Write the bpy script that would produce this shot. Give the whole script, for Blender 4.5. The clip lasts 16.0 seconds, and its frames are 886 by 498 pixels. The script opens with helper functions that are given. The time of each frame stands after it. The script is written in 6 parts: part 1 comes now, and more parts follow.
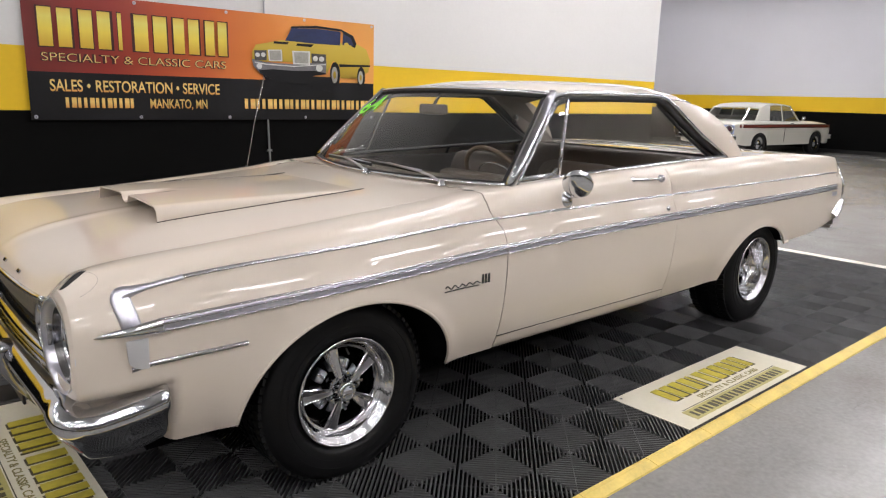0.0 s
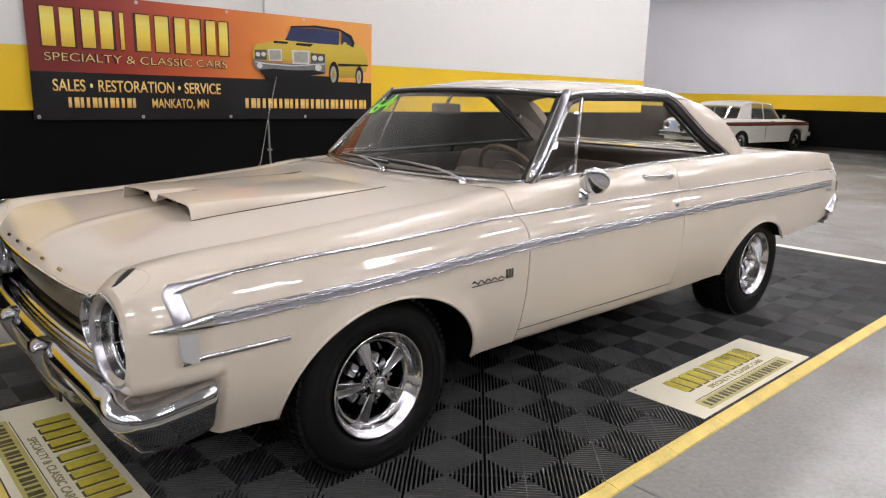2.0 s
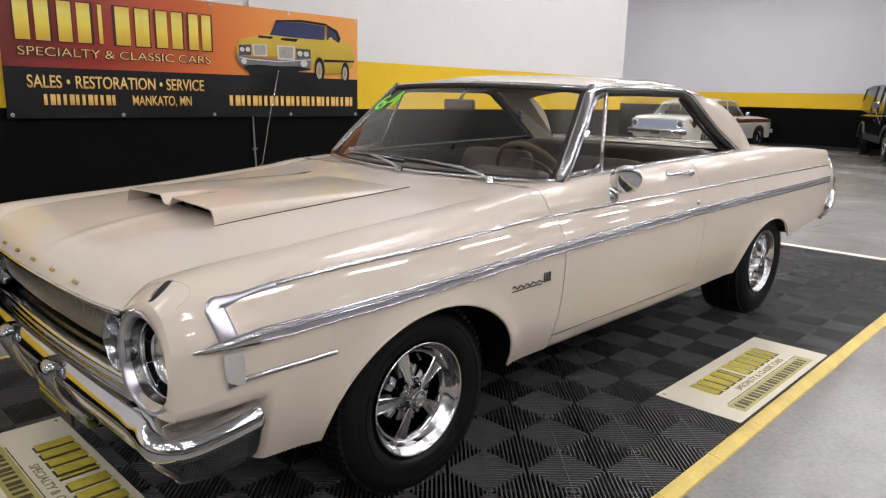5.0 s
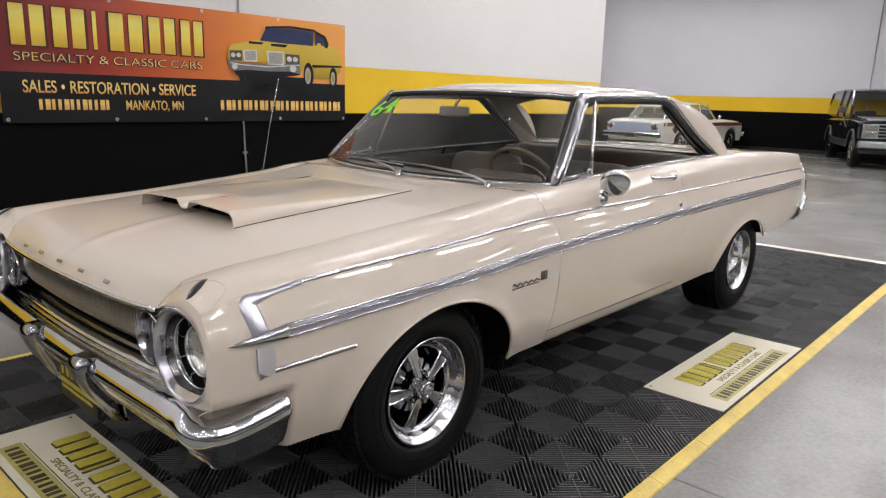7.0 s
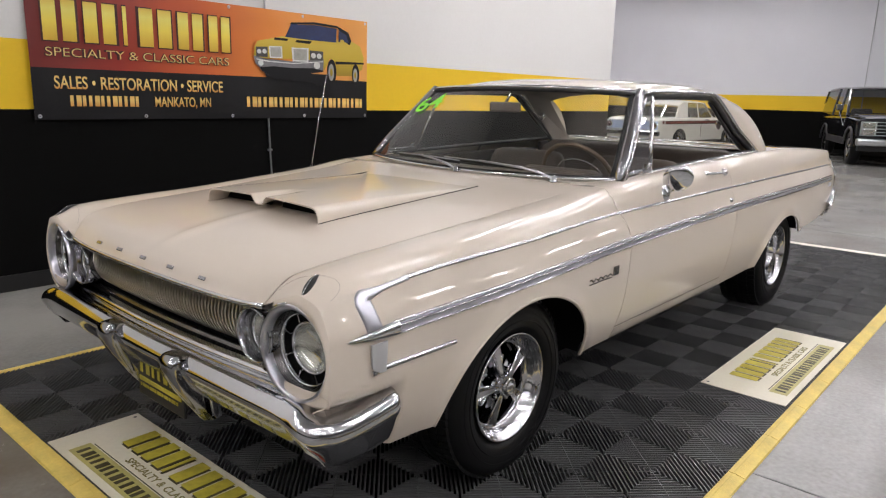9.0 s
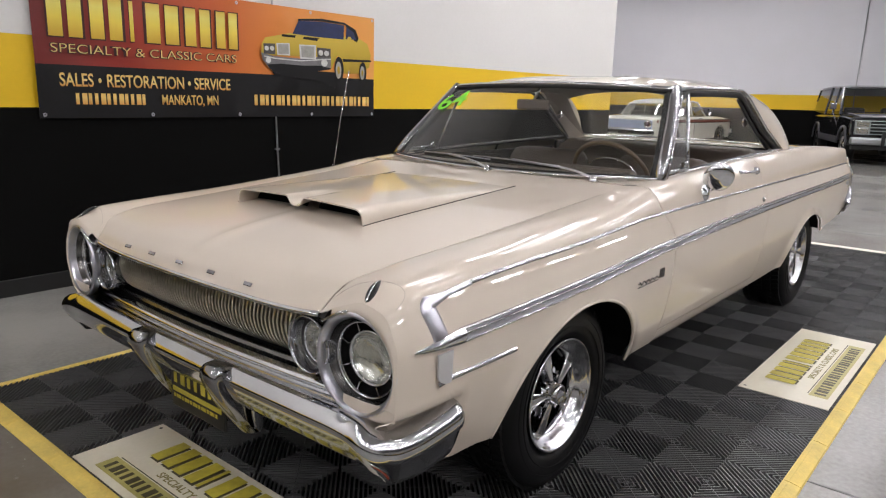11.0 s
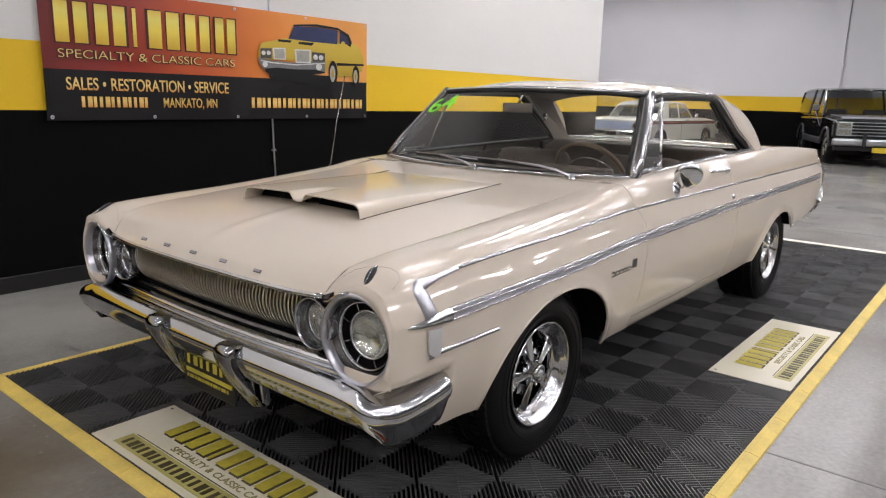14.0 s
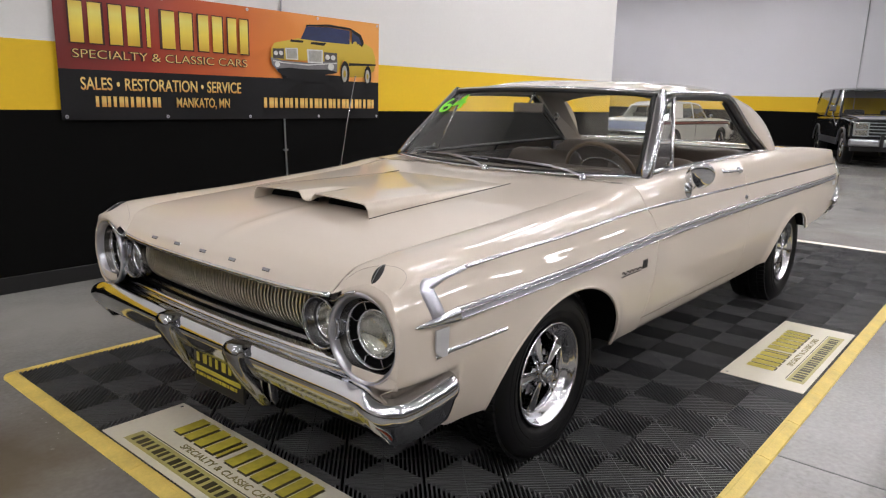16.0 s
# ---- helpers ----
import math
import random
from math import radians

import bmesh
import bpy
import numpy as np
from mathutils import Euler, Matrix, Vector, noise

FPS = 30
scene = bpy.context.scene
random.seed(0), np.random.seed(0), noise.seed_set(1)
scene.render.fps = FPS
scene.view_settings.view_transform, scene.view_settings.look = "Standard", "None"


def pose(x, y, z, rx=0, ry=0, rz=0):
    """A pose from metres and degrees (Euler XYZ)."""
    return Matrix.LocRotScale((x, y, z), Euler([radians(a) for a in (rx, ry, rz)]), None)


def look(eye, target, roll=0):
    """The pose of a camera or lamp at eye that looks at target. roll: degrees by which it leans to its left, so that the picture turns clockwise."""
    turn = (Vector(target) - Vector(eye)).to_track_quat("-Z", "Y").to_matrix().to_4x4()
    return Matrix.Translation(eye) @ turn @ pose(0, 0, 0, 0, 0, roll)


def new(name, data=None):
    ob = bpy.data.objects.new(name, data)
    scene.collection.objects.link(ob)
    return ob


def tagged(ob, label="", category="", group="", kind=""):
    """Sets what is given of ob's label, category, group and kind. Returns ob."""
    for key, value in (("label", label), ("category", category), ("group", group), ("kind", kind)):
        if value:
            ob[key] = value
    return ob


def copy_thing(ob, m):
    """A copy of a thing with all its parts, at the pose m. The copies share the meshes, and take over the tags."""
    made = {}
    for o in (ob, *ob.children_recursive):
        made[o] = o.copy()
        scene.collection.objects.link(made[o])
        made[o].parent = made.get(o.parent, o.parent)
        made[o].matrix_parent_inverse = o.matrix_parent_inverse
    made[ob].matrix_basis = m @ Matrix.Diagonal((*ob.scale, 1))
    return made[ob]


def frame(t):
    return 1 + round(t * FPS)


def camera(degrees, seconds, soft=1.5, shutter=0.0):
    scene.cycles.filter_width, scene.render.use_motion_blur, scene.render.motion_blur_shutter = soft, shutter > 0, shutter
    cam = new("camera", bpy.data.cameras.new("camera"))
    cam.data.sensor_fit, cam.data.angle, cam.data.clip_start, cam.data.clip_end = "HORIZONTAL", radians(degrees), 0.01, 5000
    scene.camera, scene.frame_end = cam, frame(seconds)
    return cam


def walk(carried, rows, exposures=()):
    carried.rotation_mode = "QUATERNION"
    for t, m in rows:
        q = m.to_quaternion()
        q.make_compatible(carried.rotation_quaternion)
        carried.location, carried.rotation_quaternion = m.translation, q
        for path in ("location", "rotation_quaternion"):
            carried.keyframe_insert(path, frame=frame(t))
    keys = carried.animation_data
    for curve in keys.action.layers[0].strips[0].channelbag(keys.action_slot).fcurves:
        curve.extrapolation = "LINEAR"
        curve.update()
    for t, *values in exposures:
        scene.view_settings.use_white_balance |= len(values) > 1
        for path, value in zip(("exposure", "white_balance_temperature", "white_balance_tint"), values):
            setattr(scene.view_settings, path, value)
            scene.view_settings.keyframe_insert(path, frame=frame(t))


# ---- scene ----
cam = camera(64.7, 16.0, soft=1.2)
PATH = [
    (0, (-1.268, -2.799, 1.352), (0.017, -1.326, 0.925), 1.5),
    (0.5, (-1.34, -2.766, 1.356), (-0.046, -1.301, 0.929), 1.5),
    (1, (-1.395, -2.739, 1.358), (-0.09, -1.285, 0.93), 1.5),
    (1.5, (-1.419, -2.734, 1.351), (-0.1, -1.293, 0.923), 1.5),
    (2, (-1.437, -2.732, 1.351), (-0.112, -1.296, 0.922), 1.4),
    (2.5, (-1.473, -2.709, 1.35), (-0.142, -1.279, 0.921), 1.5),
    (3, (-1.496, -2.668, 1.332), (-0.158, -1.244, 0.905), 1.5),
    (5.5, (-1.546, -2.411, 1.331), (-0.123, -1.073, 0.902), 1.4),
    (6, (-1.579, -2.409, 1.331), (-0.139, -1.088, 0.905), 1.5),
    (6.5, (-1.647, -2.415, 1.333), (-0.2, -1.102, 0.907), 1.5),
    (7, (-1.71, -2.456, 1.354), (-0.258, -1.148, 0.931), 1.5),
    (7.5, (-1.758, -2.49, 1.352), (-0.301, -1.188, 0.927), 1.5),
    (8, (-1.819, -2.429, 1.353), (-0.358, -1.131, 0.928), 1.6),
    (8.5, (-1.907, -2.314, 1.341), (-0.438, -1.025, 0.916), 1.5),
    (9, (-1.921, -2.197, 1.331), (-0.446, -0.916, 0.905), 1.5),
    (9.5, (-1.881, -2.05, 1.319), (-0.4, -0.776, 0.89), 1.5),
    (12, (-2.036, -1.971, 1.31), (-0.531, -0.724, 0.887), 1.5),
    (12.5, (-2.042, -2.007, 1.305), (-0.537, -0.76, 0.883), 1.5),
    (13, (-2.101, -2.033, 1.319), (-0.593, -0.788, 0.897), 1.5),
    (13.5, (-2.155, -2.067, 1.326), (-0.643, -0.827, 0.905), 1.5),
    (14, (-2.148, -2.127, 1.329), (-0.633, -0.892, 0.906), 1.5),
    (14.5, (-2.131, -2.148, 1.32), (-0.615, -0.914, 0.897), 1.5),
    (15, (-2.128, -2.14, 1.322), (-0.618, -0.899, 0.898), 1.5),
    (15.5, (-2.132, -2.14, 1.325), (-0.631, -0.888, 0.903), 1.6),
    (16, (-2.136, -2.136, 1.326), (-0.644, -0.873, 0.903), 1.5),
]
walk(cam, [(t, look(eye, target, roll)) for t, eye, target, roll in PATH], exposures=((0.0, 0.17), (3.2, 0.16), (5.3, 0.08), (9.7, 0.05), (16.0, 0.05)))

# ---------------- world, lights and exposure ----------------
world = bpy.data.worlds.new("world")
world.use_nodes = True
scene.world = world
bg = world.node_tree.nodes["Background"]
bg.inputs[0].default_value = (0.75, 0.8, 0.9, 1)
bg.inputs[1].default_value = 0.02
LAMP_STRENGTH = 51.0      # emission of the ceiling light diffusers
ROOM = (-13.0, 21.2, -20.0, 12.0, 5.2)   # x0, x1, y0, y1, ceiling height
WALL_Y = 2.865            # face of the banner wall
CORNER_X = 7.5            # where the banner wall ends
CAR_Y = -0.025            # centre line of the coupe


# ---------------- materials ----------------
def material(name, col, rough=0.5, metal=0.0, var=0.08, scale=6.0, fine=90.0, bump=0.0, bscale=250.0, coat=0.0,
             rvar=0.08, tint=None, emit=0.0, coord="Object", spec=0.5, stretch=(1, 1, 1)):
    """Principled surface with colour and gloss varied at two scales, and fine relief."""
    m = bpy.data.materials.new(name)
    m.use_nodes = True
    nt = m.node_tree
    b = nt.nodes["Principled BSDF"]
    tc = nt.nodes.new("ShaderNodeTexCoord")
    mp = nt.nodes.new("ShaderNodeMapping")
    mp.inputs["Scale"].default_value = stretch
    nt.links.new(tc.outputs[coord], mp.inputs["Vector"])

    def noise_at(s, detail):
        n = nt.nodes.new("ShaderNodeTexNoise")
        n.inputs["Scale"].default_value = s
        n.inputs["Detail"].default_value = detail
        nt.links.new(mp.outputs[0], n.inputs["Vector"])
        return n.outputs["Fac"]
    big, small = noise_at(scale, 4), noise_at(fine, 3)
    mix = nt.nodes.new("ShaderNodeMath")
    mix.operation = "MULTIPLY_ADD"
    nt.links.new(small, mix.inputs[0])
    mix.inputs[1].default_value = 0.4
    half = nt.nodes.new("ShaderNodeMath")
    half.operation = "MULTIPLY"
    half.inputs[1].default_value = 0.6
    nt.links.new(big, half.inputs[0])
    nt.links.new(half.outputs[0], mix.inputs[2])
    ramp = nt.nodes.new("ShaderNodeValToRGB")
    other = tint or col
    ramp.color_ramp.elements[0].position, ramp.color_ramp.elements[1].position = 0.3, 0.7
    ramp.color_ramp.elements[0].color = (*[max(0, c * (1 - var)) for c in col], 1)
    ramp.color_ramp.elements[1].color = (*[min(1, c * (1 + var)) for c in other], 1)
    nt.links.new(mix.outputs[0], ramp.inputs[0])
    nt.links.new(ramp.outputs[0], b.inputs["Base Color"])
    rr = nt.nodes.new("ShaderNodeMapRange")
    rr.inputs["To Min"].default_value, rr.inputs["To Max"].default_value = max(0.01, rough * (1 - rvar * 2)), min(1, rough * (1 + rvar * 2))
    nt.links.new(mix.outputs[0], rr.inputs["Value"])
    nt.links.new(rr.outputs[0], b.inputs["Roughness"])
    b.inputs["Metallic"].default_value = metal
    b.inputs["Coat Weight"].default_value = coat
    b.inputs["Coat Roughness"].default_value = 0.025
    b.inputs["Coat IOR"].default_value = 1.45
    b.inputs["Specular IOR Level"].default_value = spec
    if emit:
        b.inputs["Emission Color"].default_value = (*col, 1)
        b.inputs["Emission Strength"].default_value = emit
    if bump:
        bn = nt.nodes.new("ShaderNodeBump")
        bn.inputs["Strength"].default_value = bump
        bn.inputs["Distance"].default_value = 0.004
        nt.links.new(noise_at(bscale, 3), bn.inputs["Height"])
        nt.links.new(bn.outputs[0], b.inputs["Normal"])
    return m


def glass_material(name, tint=(1, 1, 1), ior=1.5):
    """Thin clear pane: lets light through and reflects by Fresnel."""
    m = bpy.data.materials.new(name)
    m.use_nodes = True
    nt = m.node_tree
    nt.nodes.clear()
    out = nt.nodes.new("ShaderNodeOutputMaterial")
    tr = nt.nodes.new("ShaderNodeBsdfTransparent")
    tr.inputs[0].default_value = (*tint, 1)
    gl = nt.nodes.new("ShaderNodeBsdfGlossy")
    gl.inputs["Roughness"].default_value = 0.01
    fr = nt.nodes.new("ShaderNodeLayerWeight")
    fr.inputs["Blend"].default_value = 0.5
    pw = nt.nodes.new("ShaderNodeMath")
    pw.operation, pw.inputs[1].default_value = "POWER", 5.0
    nt.links.new(fr.outputs["Facing"], pw.inputs[0])
    ml = nt.nodes.new("ShaderNodeMath")
    ml.operation, ml.inputs[1].default_value, ml.inputs[2].default_value = "MULTIPLY_ADD", 0.9, 2 * ((ior - 1) / (ior + 1)) ** 2
    nt.links.new(pw.outputs[0], ml.inputs[0])
    mx = nt.nodes.new("ShaderNodeMixShader")
    nt.links.new(ml.outputs[0], mx.inputs[0])
    nt.links.new(tr.outputs[0], mx.inputs[1])
    nt.links.new(gl.outputs[0], mx.inputs[2])
    nt.links.new(mx.outputs[0], out.inputs[0])
    return m


PAINT = material("beige car paint", (0.632, 0.558, 0.472), 0.6, 0, 0.02, 2, 400, coat=1.0, rvar=0.02, spec=0.08)
SEAM = material("dark panel gap", (0.03, 0.025, 0.02), 0.7)
BUMPER = material("weathered bumper chrome", (0.60, 0.605, 0.625), 0.085, 1.0, 0.05, 8, 60, rvar=0.3)
CHROME = material("chrome", (0.68, 0.69, 0.71), 0.10, 1.0, 0.03, 8, 60, rvar=0.3)
DARKCHROME = material("dull dark chrome", (0.17, 0.165, 0.16), 0.25, 1.0, 0.15, 30, 200)
RIMCHROME = material("polished wheel chrome", (0.74, 0.74, 0.76), 0.12, 1.0, 0.05, 10, 80)
BRUSHED = material("brushed bright metal", (0.57, 0.57, 0.62), 0.30, 1.0, 0.03, 3, 300, rvar=0.02)
SATIN = material("dulled chrome moulding", (0.47, 0.47, 0.48), 0.20, 1.0, 0.03, 4, 300, rvar=0.02)
# Guard chrome darkened: the black floor it reflects is put into the colour.
GUARD = material("darkened guard chrome", (0.34, 0.34, 0.35), 0.12, 1.0, 0.1, 12, 120)
# Barrel chrome darker than the rim, with its shade put into the colour.
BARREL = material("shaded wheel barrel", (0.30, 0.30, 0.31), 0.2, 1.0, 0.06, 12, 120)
ALU = material("pale matt aluminium", (0.66, 0.66, 0.67), 0.5, 0.6, 0.04, 8, 200)
PILLAR = material("aged pillar chrome", (0.46, 0.46, 0.48), 0.14, 1.0, 0.05, 6, 200)
PEWTER = material("pitted grille metal", (0.90, 0.83, 0.70), 0.32, 1.0, 0.15, 30, 200)
BLACK = material("black trim paint", (0.012, 0.012, 0.012), 0.35)
# Near-black: the shade of wells, recesses and the underbody is put into the colour.
VOID = material("black of recesses and underbody", (0.004, 0.004, 0.004), 0.9, spec=0.06)
RUBBER = material("tyre rubber", (0.007, 0.007, 0.0073), 0.42, 0, 0.2, 15, 120, bump=0.12, bscale=160, spec=0.2)
SEALS = material("rubber weatherstrip", (0.01, 0.01, 0.01), 0.55)
VINYL = material("dark brown vinyl", (0.042, 0.034, 0.029), 0.62, 0, 0.12, 12, 150, bump=0.2, bscale=400)
DASH = material("brown padded dash vinyl", (0.105, 0.084, 0.066), 0.55, 0, 0.12, 9, 150, bump=0.25, bscale=350)
SEAT = material("brown seat vinyl", (0.105, 0.083, 0.066), 0.5, 0, 0.12, 12, 150, bump=0.25, bscale=300)
VINYL_L = material("grey brown vinyl", (0.14, 0.115, 0.095), 0.5, 0, 0.1, 12, 150, bump=0.2, bscale=400)
LINER = material("headliner cloth", (0.22, 0.19, 0.16), 0.9, 0, 0.08, 20, 300, bump=0.2)
WOODRIM = material("worn wood steering rim", (0.13, 0.09, 0.055), 0.35, 0, 0.2, 20, 120)
GLASS = glass_material("windscreen glass", (0.95, 0.97, 0.96), 1.52)
VENTGLASS = glass_material("pale vent glass", (0.90, 0.92, 0.92), 2.0)
BOWL = material("headlamp reflector", (0.62, 0.61, 0.56), 0.20, 0.95, 0.12, 40, 120, bump=0.16, bscale=45)
LENS = glass_material("headlamp glass", (0.97, 0.98, 0.96), 1.45)
AMBER = material("red brown marker lens", (0.28, 0.05, 0.03), 0.15, 0, 0.1, 60, 300, coat=0.6)
CONCRETE = material("polished grey concrete", (0.196, 0.190, 0.176), 0.23, 0, 0.16, 0.9, 45, spec=0.32, rvar=0.3, tint=(0.25, 0.245, 0.232), bump=0.004, bscale=9)
TILE = material("black ribbed plastic", (0.078, 0.078, 0.079), 0.32, 0, 0.25, 8, 140, bump=0.1, spec=0.5)


def overlay(m, col, scale, lo, hi, amount, stretch=(1, 1, 1), turn=0.0):
    """Lays irregular patches or scratches of another colour over a material, by place in the room."""
    nt = m.node_tree
    b = nt.nodes["Principled BSDF"]
    geo = nt.nodes.new("ShaderNodeNewGeometry")
    mp = nt.nodes.new("ShaderNodeMapping")
    mp.inputs["Scale"].default_value = stretch
    mp.inputs["Rotation"].default_value = (0, 0, turn)
    nt.links.new(geo.outputs["Position"], mp.inputs["Vector"])
    n = nt.nodes.new("ShaderNodeTexNoise")
    n.inputs["Scale"].default_value = scale
    n.inputs["Detail"].default_value = 6
    n.inputs["Roughness"].default_value = 0.65
    nt.links.new(mp.outputs[0], n.inputs["Vector"])
    mr = nt.nodes.new("ShaderNodeMapRange")
    mr.inputs["From Min"].default_value, mr.inputs["From Max"].default_value = lo, hi
    mr.inputs["To Max"].default_value = amount
    nt.links.new(n.outputs["Fac"], mr.inputs["Value"])
    mx = nt.nodes.new("ShaderNodeMix")
    mx.data_type = "RGBA"
    old = b.inputs["Base Color"].links[0].from_socket
    nt.links.new(mr.outputs[0], mx.inputs["Factor"])
    nt.links.new(old, mx.inputs["A"])
    mx.inputs["B"].default_value = (*col, 1)
    nt.links.new(mx.outputs["Result"], b.inputs["Base Color"])


overlay(TILE, (0.13, 0.13, 0.125), 1.6, 0.54, 0.78, 0.6)          # dust
overlay(TILE, (0.16, 0.16, 0.155), 5.0, 0.62, 0.72, 0.6, (1, 6, 1), 0.5)   # scuffs
overlay(CONCRETE, (0.30, 0.295, 0.28), 1.3, 0.5, 0.75, 0.7)         # pale patches
overlay(CONCRETE, (0.15, 0.125, 0.10), 0.55, 0.50, 0.72, 0.6)      # old brown stains
overlay(CONCRETE, (0.10, 0.095, 0.09), 2.6, 0.66, 0.74, 0.5, (1, 9, 1), 0.9)   # dark scrapes
def tone_patch(m, at, radius, col, amount):
    """A floor patch of another tone, with a ragged edge."""
    nt = m.node_tree
    b = nt.nodes["Principled BSDF"]
    geo = nt.nodes.new("ShaderNodeNewGeometry")
    n = nt.nodes.new("ShaderNodeTexNoise")
    n.inputs["Scale"].default_value, n.inputs["Detail"].default_value, n.inputs["Roughness"].default_value = 1.7, 7, 0.62
    nt.links.new(geo.outputs["Position"], n.inputs["Vector"])
    far = nt.nodes.new("ShaderNodeVectorMath")
    far.operation = "DISTANCE"
    far.inputs[1].default_value = at
    nt.links.new(geo.outputs["Position"], far.inputs[0])
    edge = nt.nodes.new("ShaderNodeMath")
    edge.operation, edge.inputs[1].default_value = "MULTIPLY_ADD", radius * 1.6
    nt.links.new(n.outputs["Fac"], edge.inputs[0])
    nt.links.new(far.outputs["Value"], edge.inputs[2])
    mr = nt.nodes.new("ShaderNodeMapRange")
    mr.inputs["From Min"].default_value, mr.inputs["From Max"].default_value = radius * 2.2, radius * 1.1
    mr.inputs["To Max"].default_value = amount
    nt.links.new(edge.outputs[0], mr.inputs["Value"])
    mx = nt.nodes.new("ShaderNodeMix")
    mx.data_type = "RGBA"
    nt.links.new(mr.outputs[0], mx.inputs["Factor"])
    nt.links.new(b.inputs["Base Color"].links[0].from_socket, mx.inputs["A"])
    mx.inputs["B"].default_value = (*col, 1)
    nt.links.new(mx.outputs["Result"], b.inputs["Base Color"])


tone_patch(CONCRETE, (-1.60, 0.50, 0), 0.66, (0.105, 0.085, 0.062), 0.85)    # brown stain before the tiles; the dimmer floor there is put into its colour
tone_patch(CONCRETE, (-0.60, 2.15, 0), 0.62, (0.36, 0.35, 0.325), 0.8)       # paler floor by the wall, its extra light put into the colour
overlay(CONCRETE, (0.34, 0.33, 0.32), 14.0, 0.66, 0.72, 0.35)       # specks
# Blacker than the ribs: the shade between them is put into this colour.
TILE_BASE = material("shade-black tile recess", (0.002, 0.002, 0.002), 0.9, spec=0.05)
# Rear edging: glare on the yellow plastic put into a paler colour.
EDGING_GLARE = material("glare-paled edging plastic", (0.72, 0.68, 0.58), 0.4, 0, 0.18, 7, 70, bump=0.12)
EDGING = material("scuffed yellow edging plastic", (0.64, 0.48, 0.115), 0.5, 0, 0.18, 7, 70, bump=0.12)
PLATE = material("off-white sign board", (0.66, 0.62, 0.50), 0.3, 0, 0.06, 3, 60)
GOLD = material("gold print", (0.50, 0.42, 0.05), 0.4, 0, 0.25, 5, 40)
GOLD_D = material("dark print", (0.06, 0.05, 0.02), 0.5)
WALLWHITE = material("off-white wall paint", (0.70, 0.69, 0.67), 0.7, 0, 0.03, 0.8, 40, bump=0.12, bscale=120)
WALLBLUE = material("cool white wall paint", (0.70, 0.70, 0.74), 0.6, 0, 0.03, 0.8, 40, bump=0.12, bscale=120)
YELLOW = material("yellow wall paint", (0.80, 0.51, 0.008), 0.55, 0, 0.04, 1.5, 40, bump=0.12, bscale=120)
WALLBLACK = material("black wall paint", (0.0034, 0.0034, 0.0032), 0.65, 0, 0.2, 1.5, 40, bump=0.15, bscale=120, spec=0.06)
CEILING = material("painted ceiling deck", (0.5, 0.5, 0.51), 0.8, 0, 0.1, 1, 20)
STEEL = material("galvanised steel", (0.45, 0.46, 0.47), 0.35, 1.0, 0.1, 10, 90)


# ---------------- mesh helpers ----------------
def curve(*pts):
    """Smooth curve through (x, value) pairs."""
    xs, ys = np.array([p[0] for p in pts], float), np.array([p[1] for p in pts], float)
    d = np.diff(ys) / np.diff(xs)
    m = np.zeros(len(xs))
    m[0], m[-1] = d[0], d[-1]
    for i in range(1, len(xs) - 1):
        m[i] = 0 if d[i - 1] * d[i] <= 0 else 2 * d[i - 1] * d[i] / (d[i - 1] + d[i])

    def f(x):
        x = min(max(x, xs[0]), xs[-1])
        i = min(int(np.searchsorted(xs, x, side="right")) - 1, len(xs) - 2)
        h = xs[i + 1] - xs[i]
        t = (x - xs[i]) / h
        return float((2 * t ** 3 - 3 * t ** 2 + 1) * ys[i] + (t ** 3 - 2 * t ** 2 + t) * h * m[i] + (3 * t ** 2 - 2 * t ** 3) * ys[i + 1] + (t ** 3 - t ** 2) * h * m[i + 1])
    return f


def shell(bm, thick):
    """Gives a sheet an inner face and a rim; the rim keeps its own vertices, so that edges stay crisp."""
    bm.normal_update()
    faces = list(bm.faces)
    rim = [e for e in bm.edges if len(e.link_faces) == 1]
    inner = {v: bm.verts.new(v.co - v.normal * thick) for v in list(bm.verts)}
    for f in faces:
        bm.faces.new([inner[v] for v in reversed(f.verts)])
    for e in rim:
        a, b = e.verts
        bm.faces.new([bm.verts.new(p) for p in (a.co, b.co, inner[b].co, inner[a].co)])


def finish(name, bm, mat, parent=None, label="", smooth=False, thick=0.0, bevel=0.0):
    if thick:
        shell(bm, thick)
    me = bpy.data.meshes.new(name)
    bm.to_mesh(me)
    bm.free()
    for one in (mat if isinstance(mat, (list, tuple)) else [mat]):
        me.materials.append(one)
    if smooth:
        me.shade_smooth()
    ob = new(name, me)
    ob.parent = parent
    if label:
        tagged(ob, label)
    if bevel:
        b = ob.modifiers.new("edge", "BEVEL")
        b.width, b.segments, b.limit_method = bevel, 2, "ANGLE"
    return ob


part = finish


def thing(name, label, category, at=None, group="", kind=""):
    ob = new(name)
    ob.empty_display_size = 0.2
    if at is not None:
        ob.matrix_basis = at
    return tagged(ob, label, category, group, kind)


def sheet(rows, bm=None, close=False, flip=False):
    """Quads between rows of points."""
    bm = bm or bmesh.new()
    vs = [[bm.verts.new(p) for p in r] for r in rows]
    for a, b in zip(vs, vs[1:] + ([vs[0]] if close else [])):
        for i in range(len(a) - 1):
            q = [a[i], a[i + 1], b[i + 1], b[i]]
            if len({tuple(round(c, 6) for c in v.co) for v in q}) < 3:
                continue
            try:
                bm.faces.new(q[::-1] if flip else q)
            except ValueError:
                pass
    return bm


